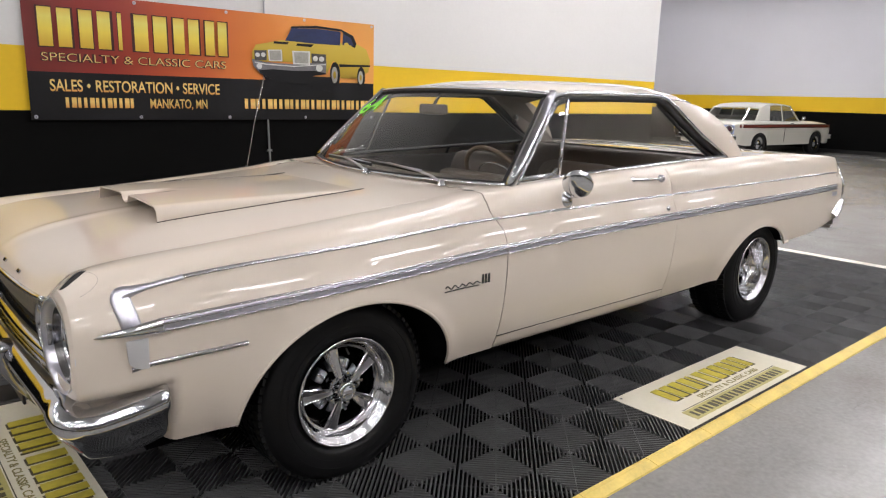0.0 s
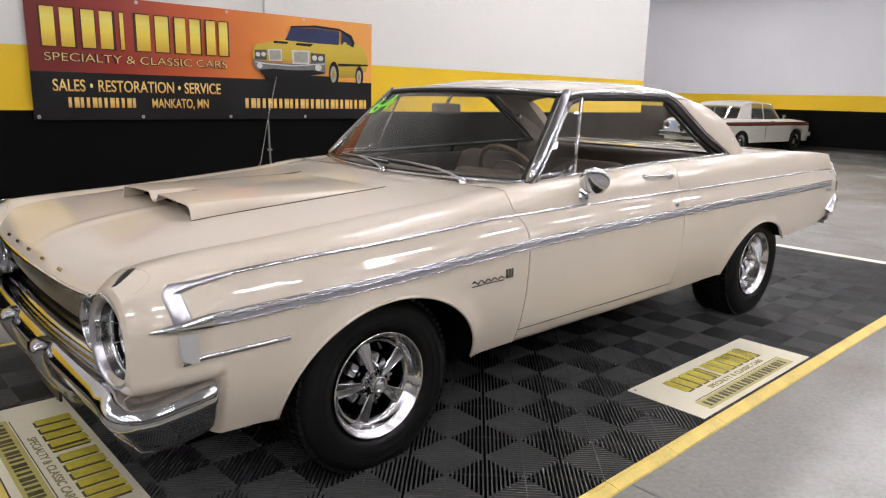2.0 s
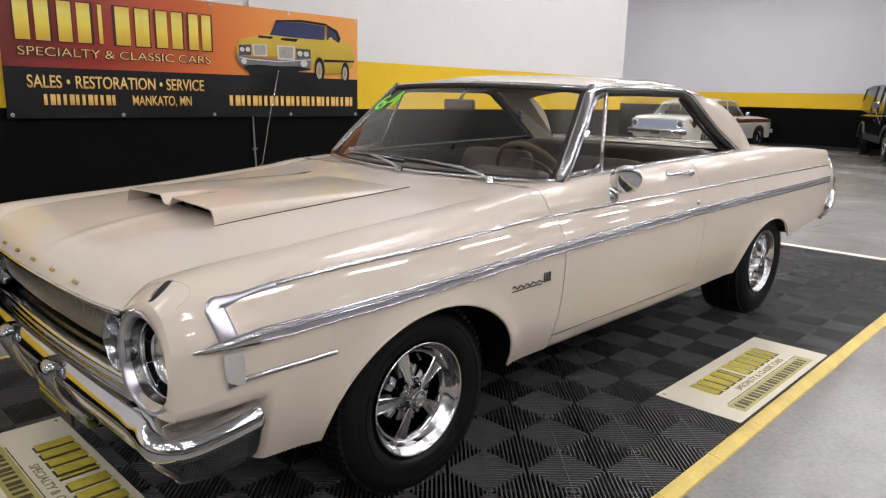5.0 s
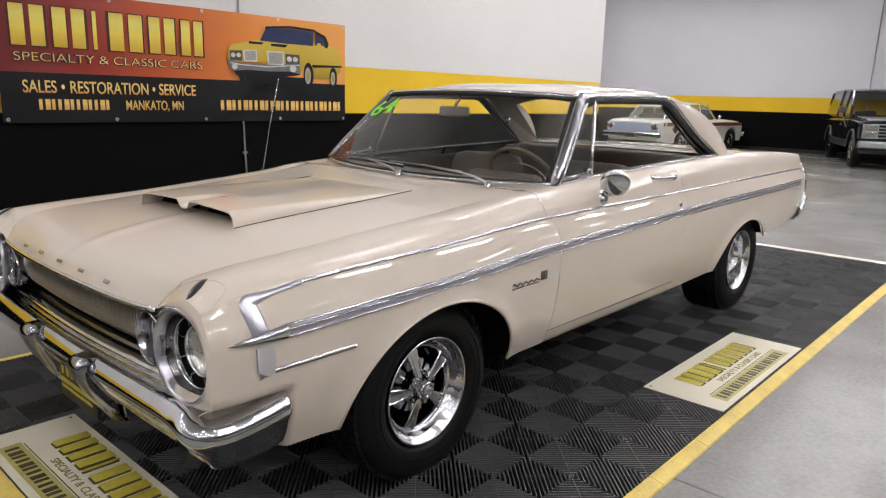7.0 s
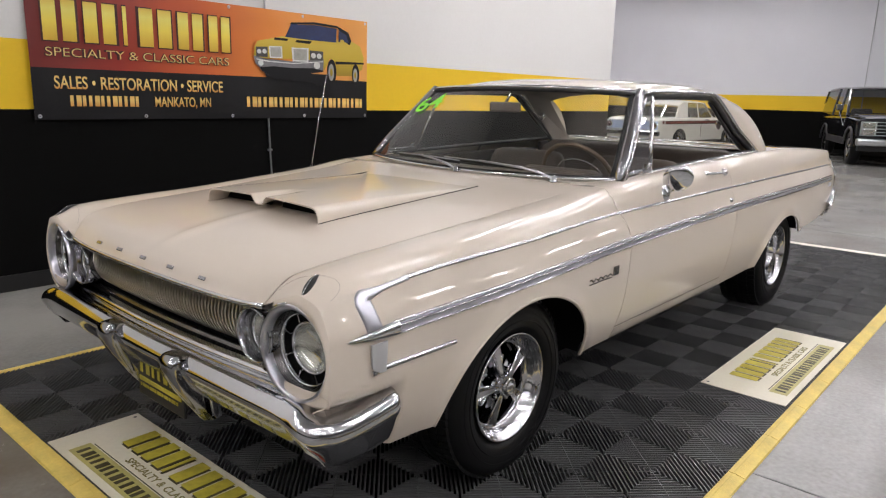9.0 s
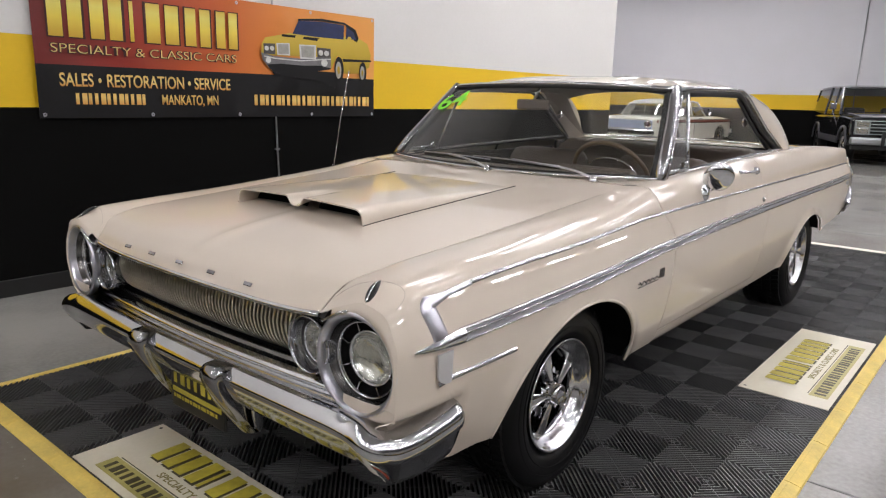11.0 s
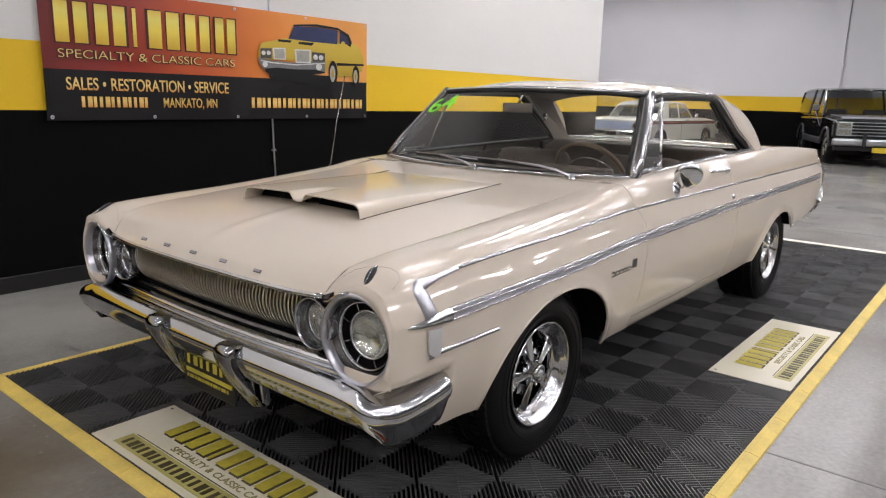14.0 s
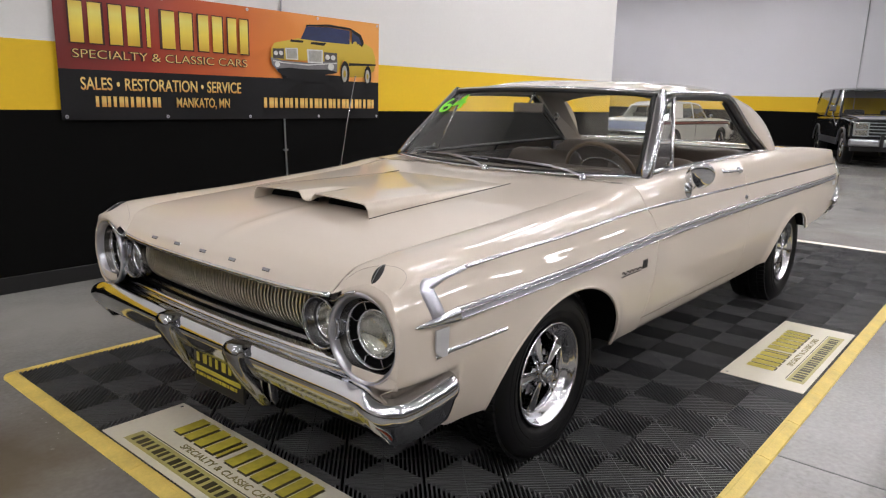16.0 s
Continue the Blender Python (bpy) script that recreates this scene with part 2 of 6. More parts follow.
def box(x0, x1, y0, y1, z0, z1, bm=None, m=None):
    bm = bm or bmesh.new()
    mid = Matrix.Translation(((x0 + x1) / 2, (y0 + y1) / 2, (z0 + z1) / 2)) @ Matrix.Diagonal((abs(x1 - x0), abs(y1 - y0), abs(z1 - z0), 1))
    bmesh.ops.create_cube(bm, size=1, matrix=(m @ mid) if m else mid)
    return bm


def prism(poly, h0, h1, m=None, bm=None):
    """A flat polygon (u, v) raised from h0 to h1 along the third axis; m places it."""
    bm = bm or bmesh.new()
    m = m or Matrix()
    lo = [bm.verts.new(m @ Vector((u, v, h0))) for u, v in poly]
    hi = [bm.verts.new(m @ Vector((u, v, h1))) for u, v in poly]
    n = len(poly)
    bm.faces.new(lo[::-1])
    bm.faces.new(hi)
    for i in range(n):
        bm.faces.new((lo[i], lo[(i + 1) % n], hi[(i + 1) % n], hi[i]))
    return bm


def lathe(profile, n=48, m=None, bm=None, arc=(0, 2 * math.pi)):
    """Turns (radius, height) about the z axis of m."""
    m = m or Matrix()
    full = abs(arc[1] - arc[0] - 2 * math.pi) < 1e-6
    rows = []
    for k in range(n if full else n + 1):
        a = arc[0] + (arc[1] - arc[0]) * k / n
        rows.append([m @ Vector((r * math.cos(a), r * math.sin(a), h)) for r, h in profile])
    return sheet(rows, bm, close=full)


def tube(path, r, n=8, bm=None, shape=None):
    """A round or flattened bar along a path; shape: (width, height) across it."""
    bm = bm or bmesh.new()
    path = [Vector(p) for p in path]
    rows = []
    up = Vector((0, 0, 1))
    for i, p in enumerate(path):
        d = (path[min(i + 1, len(path) - 1)] - path[max(i - 1, 0)]).normalized()
        a = d.cross(up)
        a = a.normalized() if a.length > 1e-3 else Vector((1, 0, 0))
        b = a.cross(d).normalized()
        w, h = shape or (r, r)
        rows.append([p + a * (w * math.cos(2 * math.pi * k / n)) + b * (h * math.sin(2 * math.pi * k / n)) for k in range(n + 1)])
    vs = [[bm.verts.new(q) for q in r_[:-1]] for r_ in rows]
    for a, b in zip(vs, vs[1:]):
        for k in range(n):
            bm.faces.new((a[k], a[(k + 1) % n], b[(k + 1) % n], b[k]))
    bm.faces.new(vs[0][::-1])
    bm.faces.new(vs[-1])
    return bm


def lettering(name, text, size, m, mat, parent=None, width=None, raise_by=0.0015, bold=0.012):
    """Built-in font, as a mesh; width squeezes it to a length."""
    cu = bpy.data.curves.new(name, "FONT")
    cu.body, cu.size, cu.extrude, cu.offset = text, size, raise_by, size * bold
    cu.align_x = "LEFT"
    tmp = bpy.data.objects.new(name, cu)
    me = bpy.data.meshes.new_from_object(tmp)
    bpy.data.objects.remove(tmp)
    me.materials.clear()
    me.materials.append(mat)
    xs = [v.co.x for v in me.vertices]
    k = width / (max(xs) - min(xs)) if width else 1
    me.transform(m @ Matrix.Diagonal((k, 1, 1, 1)))
    ob = new(name, me)
    ob.parent = parent
    return ob


def text_width(text, size):
    cu = bpy.data.curves.new("width", "FONT")
    cu.body, cu.size = text, size
    tmp = bpy.data.objects.new("width", cu)
    me = bpy.data.meshes.new_from_object(tmp)
    bpy.data.objects.remove(tmp)
    xs = [v.co.x for v in me.vertices]
    bpy.data.meshes.remove(me)
    return max(xs) - min(xs)


def line_of_words(name, text, size, m, mat, parent, width, raise_by=0.0015, bold=0.012):
    """A line of lettering whose words are parts of their own."""
    full = text_width(text, size)
    k = width / full
    words, seen = text.split(" "), ""
    for wd in words:
        w = text_width(wd, size)
        u = (text_width(seen + wd, size) - w) * k
        lettering(name, wd, size, m @ Matrix.Translation((u, 0, 0)), mat, parent, width=w * k, raise_by=raise_by, bold=bold)
        seen += wd + " "


def block_word(name, widths, height, gap, total, m, mat, parent, hole=0.45, lift=0.002, stroke=0.2):
    """A word drawn as plain upright bars."""
    k = (total - gap * (len(widths) - 1)) / sum(widths)
    u = 0
    for w in widths:
        w *= k
        wide = w * (0.36 + stroke * 0.3)
        for left in ((u,) if w < 0.4 * height else (u, u + w - wide)):
            finish(name, prism([(left, 0), (left + min(wide, w), 0), (left + min(wide, w), height), (left, height)], 0, lift, m), mat, parent)
        u += w + gap


def bar_row(name, count, width, height, m, mat, parent, lift=0.002, fill=0.72):
    """A line of writing as a row of plain bars, each a part."""
    step = width / count
    for i in range(count):
        u = i * step
        w = step * fill * (0.8 + 0.4 * ((i * 7) % 3 == 1))
        finish(name, prism([(u, 0), (u + w, 0), (u + w, height), (u, height)], 0, lift, m), mat, parent)

# ---------------- the hall ----------------
X0, X1, Y0, Y1, H = ROOM
part("floor", box(X0, X1, Y0, Y1, -0.2, 0.0), CONCRETE)
tagged(bpy.data.objects["floor"], "polished grey concrete floor of the hall", "floor", kind="structure")
ceiling = part("ceiling", box(X0 - 0.2, X1 + 0.2, Y0 - 0.2, Y1 + 0.2, H, H + 0.2), CEILING)
tagged(ceiling, "painted ceiling deck over the hall", "ceiling", kind="structure")
BANDS = [(0.0, 1.182), (1.182, 1.62), (1.62, H)]


def banded_wall(name, a, b, thick, label, white):
    """A wall with black, yellow and white bands from plan point a to b; thickness to its left."""
    a, b = Vector((*a, 0)), Vector((*b, 0))
    d = (b - a).normalized()
    n = Vector((-d.y, d.x, 0)) * thick
    bm = bmesh.new()
    for k, (z0, z1) in enumerate(BANDS):
        before = set(bm.faces)
        q = [a, b, b + n, a + n]
        lo = [bm.verts.new(p + Vector((0, 0, z0))) for p in q]
        hi = [bm.verts.new(p + Vector((0, 0, z1))) for p in q]
        for i in range(4):
            bm.faces.new((lo[i], lo[(i + 1) % 4], hi[(i + 1) % 4], hi[i]))
        for f in set(bm.faces) - before:
            f.material_index = k
    bmesh.ops.remove_doubles(bm, verts=bm.verts, dist=1e-5)
    ob = finish(name, bm, [WALLBLACK, YELLOW, white])
    return tagged(ob, label, "wall", kind="structure")


banded_wall("wall_banner", (X0, WALL_Y), (CORNER_X, WALL_Y), 0.25, "painted wall, white over yellow and black bands", WALLWHITE)
banded_wall("wall_return", (CORNER_X, WALL_Y + 0.25), (CORNER_X, Y1), 0.25, "painted return wall behind the banner wall", WALLWHITE)
banded_wall("wall_far", (X1, Y1), (X1, Y0), 0.25, "far wall, cool white over yellow and black", WALLBLUE)
banded_wall("wall_side", (CORNER_X, Y1), (X1, Y1), 0.25, "painted side wall at the end of the hall", WALLBLUE)
banded_wall("wall_behind", (X1, Y0), (X0, Y0), 0.25, "painted wall across the hall", WALLWHITE)
near = banded_wall("wall_near", (X0, Y0), (X0, WALL_Y), 0.25, "painted end wall of the hall", WALLWHITE)
near.data.materials[1] = WALLWHITE
bb = part("baseboard", box(X0, CORNER_X, WALL_Y - 0.012, WALL_Y - 0.001, 0.0, 0.11), BLACK, bevel=0.003)
tagged(bb, "black rubber baseboard along the banner wall", "baseboard", kind="structure")
bb2 = part("baseboard", box(X1 - 0.012, X1 - 0.001, Y0, Y1, 0.0, 0.11), BLACK, bevel=0.003)
tagged(bb2, "black rubber baseboard along the far wall", "baseboard", kind="structure")
j = bmesh.new()
for x in (-4.0, 0.62, 6.5, 12.4, 18.0):
    box(x, x + 0.010, Y0, Y1, -0.004, 0.0012, j)
for y in (-7.0, -3.2, 6.0):
    box(X0, X1, y, y + 0.010, -0.004, 0.0016, j)
tagged(part("control_joint", j, material("dark floor joint filler", (0.10, 0.10, 0.095), 0.7)), "dark sawn joints in the concrete floor", "floor joint", kind="structure")


def conduit(path, r, label):
    c = thing("wall_conduit", label, "conduit")
    part("pipe", tube(path, r, 10), STEEL, c, smooth=True)
    p0 = Vector(path[len(path) // 2])
    part("clip", box(p0.x - 0.02, p0.x + 0.02, p0.y - 0.008, p0.y + 0.012, p0.z - 0.008, p0.z + 0.008), STEEL, c)
    return c


conduit([(1.59, WALL_Y - 0.012, H), (1.60, WALL_Y - 0.012, 2.4), (1.61, WALL_Y - 0.010, 1.2), (1.62, WALL_Y - 0.010, 0.85), (1.63, WALL_Y - 0.012, 0.6), (1.64, WALL_Y - 0.012, 0.1)], 0.008,
        "thin grey metal conduit running down the wall")
conduit([(X1 - 0.02, 2.2, H), (X1 - 0.02, 2.25, 1.7), (X1 - 0.02, 2.25, 0.2)], 0.012, "thin conduit on the far white wall")


def ceiling_light(x, y):
    c = thing("ceiling_light", "white LED strip ceiling light, switched on", "ceiling light", pose(x, y, H - 0.35), group="ceiling lights of the hall")
    part("housing", box(-0.62, 0.62, -0.065, 0.065, 0.02, 0.09), STEEL, c, bevel=0.005)
    part("diffuser", box(-0.6, 0.6, -0.050, 0.050, 0.0, 0.018), LAMP_GLOW, c)
    part("hanger", tube([(-0.4, 0, 0.09), (-0.4, 0, 0.35)], 0.004, 6), STEEL, c)
    part("hanger", tube([(0.4, 0, 0.09), (0.4, 0, 0.35)], 0.004, 6), STEEL, c)
    return c


LAMP_GLOW = material("lit diffuser", (1.0, 0.97, 1.0), 0.5, emit=LAMP_STRENGTH)
LAMP_ROWS = (-8.6, -6.95, -5.3, -3.65, -2.0, -0.35, 0.65)
first = ceiling_light(-9.2, LAMP_ROWS[0])
for ix in range(11):
    for iy, y in enumerate(LAMP_ROWS):
        x = -9.2 + 2.4 * ix
        above_screen = -2.5 < x < 0.5 and -2.5 < y < 0.9
        before_nose = -5 < x < -4 and -3 < y < 0
        if ix + iy and not above_screen and not before_nose:
            copy_thing(first, pose(x, y, H - 0.35))
for x in (-6.8, -4.4, -2.0, 5.2):
    copy_thing(first, pose(x, 1.9, H - 0.35))
for ix in range(5):
    for y in (3.6, 5.8, 8.0, 10.2):
        copy_thing(first, pose(9.2 + 2.4 * ix, y, H - 0.35))

# ---------------- the beige coupe ----------------
car = thing("coupe_car", "beige two-door hardtop coupe with chrome trim, parked on black tiles", "car", pose(0, CAR_Y, 0))
ys = curve((-0.91, 0.886), (-0.86, 0.896), (-0.80, 0.907), (-0.70, 0.912), (-0.45, 0.918), (0, 0.922), (1.5, 0.924), (3.0, 0.924), (3.7, 0.916), (4.0, 0.905), (4.14, 0.895))
zE = curve((-0.90, 0.79), (-0.86, 0.80), (-0.76, 0.822), (-0.46, 0.846), (0.03, 0.862), (0.6, 0.889), (1.8, 0.897), (3.9, 0.903), (4.14, 0.895))
zF = curve((-0.90, 0.716), (-0.82, 0.72), (-0.47, 0.73), (0.02, 0.745), (0.63, 0.773), (1.8, 0.794), (3.7, 0.807), (4.14, 0.81))
yD = curve((-0.90, 0.765), (-0.80, 0.78), (-0.3, 0.78), (0, 0.785), (0.4, 0.795), (0.7, 0.805), (1.1, 0.81), (2.7, 0.812), (3.4, 0.825), (3.8, 0.845), (4.05, 0.848), (4.14, 0.84))
zD = curve((-0.90, 0.806), (-0.86, 0.832), (-0.80, 0.864), (-0.6, 0.880), (-0.3, 0.896), (0, 0.918), (0.4, 0.951), (0.7, 0.982), (1.1, 1.008), (2.3, 1.043), (2.7, 1.048), (3.06, 1.048), (3.5, 1.036), (3.92, 1.014), (4.02, 1.004), (4.06, 0.982), (4.10, 0.935), (4.14, 0.88))
yS = curve((-0.90, 0.615), (-0.86, 0.628), (-0.80, 0.655), (-0.7, 0.672), (-0.4, 0.68), (0.3, 0.69), (0.70, 0.705), (0.95, 0.755), (2.7, 0.755), (3.0, 0.72), (4.14, 0.70))
zS = curve((-0.90, 0.748), (-0.87, 0.768), (-0.845, 0.80), (-0.80, 0.842), (-0.68, 0.866), (-0.42, 0.886), (0.04, 0.922), (0.46, 0.958), (0.7, 0.984), (1.1, 1.004), (2.3, 1.038), (2.7, 1.046), (3.06, 1.049), (3.5, 1.038), (3.92, 1.016), (4.02, 1.006), (4.06, 0.985), (4.10, 0.94), (4.14, 0.89))
prof = curve((0.30, -0.092), (0.36, -0.062), (0.42, -0.040), (0.50, -0.020), (0.60, -0.006), (0.72, 0.0), (0.80, -0.002), (0.92, -0.014))
ARCHES = ((0.003, 0.428, 0.345, 0.328), (2.875, 0.405, 0.300, 0.345))
zSill = curve((-0.90, 0.44), (-0.70, 0.43), (-0.66, 0.372), (-0.62, 0.345), (-0.42, 0.338), (0.43, 0.342), (2.0, 0.350), (2.48, 0.362), (3.25, 0.50), (3.6, 0.515), (4.09, 0.59))


def side_y(x, z):
    """Half width of the side at a height; above the main moulding the side leans in."""
    d = max(0.0, z - zF(x))
    return ys(x) + prof(min(z, 0.80)) - 0.52 * d * d / (d + 0.03)


def z_bottom(x):
    z = zSill(x)
    for c, a, b, z0 in ARCHES:
        if abs(x - c) < a:
            z = max(z, z0 + b * math.sqrt(1 - ((x - c) / a) ** 2))
    return z


def body_section(x, s, z_low=None):
    """Points of the body's skin at x, on side s, from the top seam down."""
    w = ys(x)
    S, D, E = Vector((yS(x), zS(x))), Vector((yD(x), zD(x))), Vector((side_y(x, zE(x)), zE(x)))
    pts = [S, S.lerp(D, 0.5) + Vector((0, 0.003))]
    c = Vector((E.x - 0.012, D.y - 0.22 * (D.y - E.y)))
    for k in range(9):
        t = k / 8
        pts.append(D * (1 - t) ** 2 + c * 2 * t * (1 - t) + E * t * t)
    zb = z_bottom(x) if z_low is None else z_low
    n = 24
    for k in range(1, n + 1):
        z = E.y + (zb - E.y) * k / n
        flare = 0.0
        for cx, a, b, z0 in ARCHES:
            r = math.hypot((x - cx) / a, max(0, z - z0) / b)
            if z > z0 - 0.1:
                flare = max(flare, 0.012 * math.exp(-((r - 1) / 0.10) ** 2))
        dip = min(1, max(0, min(-0.603 - x, 0.560 - z) / 0.055))
        tuck = 0.062 * dip * dip * (3 - 2 * dip)
        pts.append(Vector((side_y(x, z) + flare - tuck, z)))
    near = math.exp(-((x - 0.6865) / 0.16) ** 2)
    return [Vector((x - near * 0.055 * min(1, max(0, (p.y - 0.845) / 0.075)) * min(1, max(0, (1.0 - p.y) / 0.05 + 0.35)), s * p.x, p.y)) for p in pts]


def stations(x0, x1, step=0.035):
    xs = set(np.round(np.linspace(x0, x1, max(2, int((x1 - x0) / step) + 1)), 4))
    xs |= {round(-0.70 + 0.008 * k, 4) for k in range(14) if x0 < -0.70 + 0.008 * k < x1}
    for c, a, b, z0 in ARCHES:
        for k in range(41):
            x = round(c - a * math.cos(math.pi * k / 40), 4)
            if x0 < x < x1:
                xs.add(x)
    return sorted(xs)


for s in (-1, 1):
    side = "driver" if s < 0 else "passenger"
    def skin(x0, x1, low=None):
        return sheet([body_section(x, s, low) for x in stations(x0, x1)], flip=s > 0)
    fender = part("front_fender", skin(-0.868, 0.6838), PAINT, car, smooth=True, thick=0.003)
    door = part("door", skin(0.6890, 1.9030, 0.404), PAINT, car, smooth=True, thick=0.003)
    quarter = part("rear_quarter_panel", skin(1.907, 4.10), PAINT, car, smooth=True, thick=0.003)
    # rocker panel below the door
    rows = []
    for x in np.linspace(0.690, 1.902, 20):
        rows.append([Vector((x, s * (ys(x) + prof(z)), z)) for z in (0.3965, 0.380, 0.362, 0.345)] + [Vector((x, s * 0.80, 0.336))])
    part("rocker_panel", sheet(rows, flip=s > 0), PAINT, car, smooth=True, thick=0.003)
    rows = [[Vector((x, s * (side_y(x, z) - 0.010), z)) for z in (0.412, 0.400, 0.388)] for x in np.linspace(0.69, 1.902, 12)]
    part("door_gap", sheet(rows), SEAM, door)
    # dark backing behind the gaps
    for gx, par in ((0.6865, fender), (1.9055, quarter)):
        rows = []
        for d in (-0.012, 0.012):
            rows.append([p - Vector((0, s * 0.008, 0)) for p in body_section(gx + d, s, 0.37)])
        part("door_gap", sheet(rows), SEAM, par)
    # rolled wheel-arch lips
    for (c, a, b, z0), par in zip(ARCHES, (fender, quarter)):
        path = []
        for k in range(49):
            t = math.pi * k / 48
            x = c - a * math.cos(t)
            z = max(z0 + b * math.sin(t), zSill(x))
            path.append((x, s * (ys(x) + prof(z) + 0.008), z))
        part("arch_lip", tube(path, 0.007, 8), PAINT, par, smooth=True)
        rows = []
        for k in range(33):
            t = math.pi * k / 32
            x, z = c - (a - 0.002) * math.cos(t), z0 + (b + 0.004) * math.sin(t)
            z = max(z, zSill(x) + 0.01)
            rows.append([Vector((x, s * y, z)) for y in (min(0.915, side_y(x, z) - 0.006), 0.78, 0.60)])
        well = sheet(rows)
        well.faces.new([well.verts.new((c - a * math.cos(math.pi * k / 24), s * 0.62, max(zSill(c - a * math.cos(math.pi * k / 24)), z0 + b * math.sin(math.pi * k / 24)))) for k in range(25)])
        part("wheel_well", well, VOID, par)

# hood: rounded nose, rising to the cowl
hz = curve((0.0, 0.762), (0.012, 0.789), (0.045, 0.815), (0.09, 0.838), (0.20, 0.868), (0.44, 0.904), (0.90, 0.938), (1.30, 0.964), (1.56, 0.984))


def hood_edge_x(v):
    return -0.898 + 0.030 * v * v


def hood_point(u, v):
    """u: 0 at the lip, 1 at the cowl; v: -1 to 1 across."""
    x = hood_edge_x(v) + u * (0.655 - hood_edge_x(v))
    y = v * (yS(x) - 0.0035)
    z = hz(x + 0.898 - 0.030 * v * v)
    edge = zS(x)
    w = abs(v) ** 3
    z = z * (1 - w) + edge * w
    z += 0.008 * math.exp(-(y / 0.03) ** 2) * min(1, u * 8) * max(0, 1 - u * 2.2)      # centre crease of the nose
    return Vector((x, y, z))


us = sorted(set(list(np.linspace(0, 0.12, 14)) + list(np.linspace(0.12, 1, 40))))
vs_ = np.linspace(-1, 1, 61)
hood = part("hood", sheet([[hood_point(u, v) for v in vs_] for u in us], flip=True), PAINT, car, smooth=True, thick=0.003)
for s in (-1, 1):
    rows = [[hood_point(u, s * 0.99) + Vector((0, s * d, -0.012)) for d in (-0.012, 0.022)] for u in us]
    part("hood_gap", sheet(rows), SEAM, hood)
part("hood_lip_moulding", tube([hood_point(0, v) + Vector((-0.004, 0, -0.004)) for v in np.linspace(-1, 1, 40)], 0.008, 8), CHROME, hood, smooth=True)
# five small raised letters' places, as plain bars
for k in range(5):
    y = 0.378 - 0.355 * k / 2
    v = y / 0.63
    p = hood_point(0.0085, v)
    mm = Matrix.Translation(p + Vector((-0.002, 0, 0.002))) @ pose(0, 0, 0, 0, -55, 0)
    lb = bmesh.new()
    box(-0.006, 0.006, -0.018, 0.018, -0.002, 0.0025, lb, mm)
    part("nose_badge", lb, PILLAR, hood, "small chrome bar badge", bevel=0.002)

# twin hood scoop
def scoop_height(y, x):
    t = (x + 0.45) / 0.85
    edge = max(0, 1 - max(0, (abs(y) - 0.295) / 0.048) ** 3) ** 0.4
    hgt = (0.060 - 0.006 * (y / 0.34) ** 2) * max(0, 1 - t) ** 0.95
    dip = 0.55 * math.exp(-(y / 0.035) ** 4) * max(0, 1 - t * 5)
    return hgt * edge * (1 - dip)


def hood_z(x, y):
    v = y / (yS(x) - 0.0035)
    u = (x - hood_edge_x(v)) / (0.655 - hood_edge_x(v))
    return hood_point(u, v).z


ysc = np.concatenate([-0.343 + 0.053 * np.linspace(0, 1, 14) ** 2.2, np.linspace(-0.285, 0.285, 58), 0.343 - 0.053 * np.linspace(1, 0, 14) ** 2.2])
xsc = np.concatenate([np.linspace(-0.455, -0.40, 4), np.linspace(-0.37, 0.40, 24)])
rows = []
for x in xsc:
    rows.append([Vector((x, y, hood_z(x, y) - 0.002 + scoop_height(y, x))) for y in ysc])
scoop = part("hood_scoop", sheet(rows, flip=True), PAINT, hood, smooth=True, thick=0.005)
# dark mouths of the scoop
# black sheets inside the scoop mouths stand in for the shade there
mouth = bmesh.new()
for s in (-1, 1):
    ym = np.linspace(0.030, 0.334, 18)
    sheet([[Vector((-0.375, s * y, hood_z(-0.375, y) + 0.002)) for y in ym], [Vector((-0.355, s * y, hood_z(-0.355, y) + scoop_height(y, -0.355) - 0.005)) for y in ym]], mouth)
part("scoop_mouth_shade", mouth, VOID, scoop)
for s in (-1, 1):
    part("scoop_edge", tube([(x, s * 0.3425, hood_z(x, 0.3425) + 0.001) for x in np.linspace(-0.455, 0.40, 16)], 0.0022, 6), SEAM, scoop)

# cowl and vents
rows = []
for v in np.linspace(-1, 1, 41):
    xa = 0.663
    xb = 0.656 + 0.18 * v * v + 0.03
    rows.append([Vector((xa + (xb - xa) * t, v * (yS(xa) * (1 - t) + 0.765 * t), 0.984 + 0.006 * t - 0.012 * math.sin(math.pi * t) * (1 - v * v))) for t in np.linspace(0, 1, 8)])
cowl = part("cowl", sheet(rows), PAINT, car, smooth=True, thick=0.003)

# ---- greenhouse ----
def ws_point(u, t):
    """Windscreen: u across -1..1, t from base to header."""
    b = Vector((0.658 + 0.180 * u * u, 0.756 * u, 0.985 + 0.006 * u * u))
    h = Vector((1.130 + 0.085 * u * u, 0.640 * u, 1.388 - 0.018 * u * u))
    p = b.lerp(h, t)
    p.x -= 0.018 * math.sin(math.pi * t)
    return p


wind = part("windscreen", sheet([[ws_point(u, t) for t in np.linspace(0, 1, 13)] for u in np.linspace(-1, 1, 33)]), GLASS, car, "clear curved windscreen glass", smooth=True)
wind.visible_shadow = False
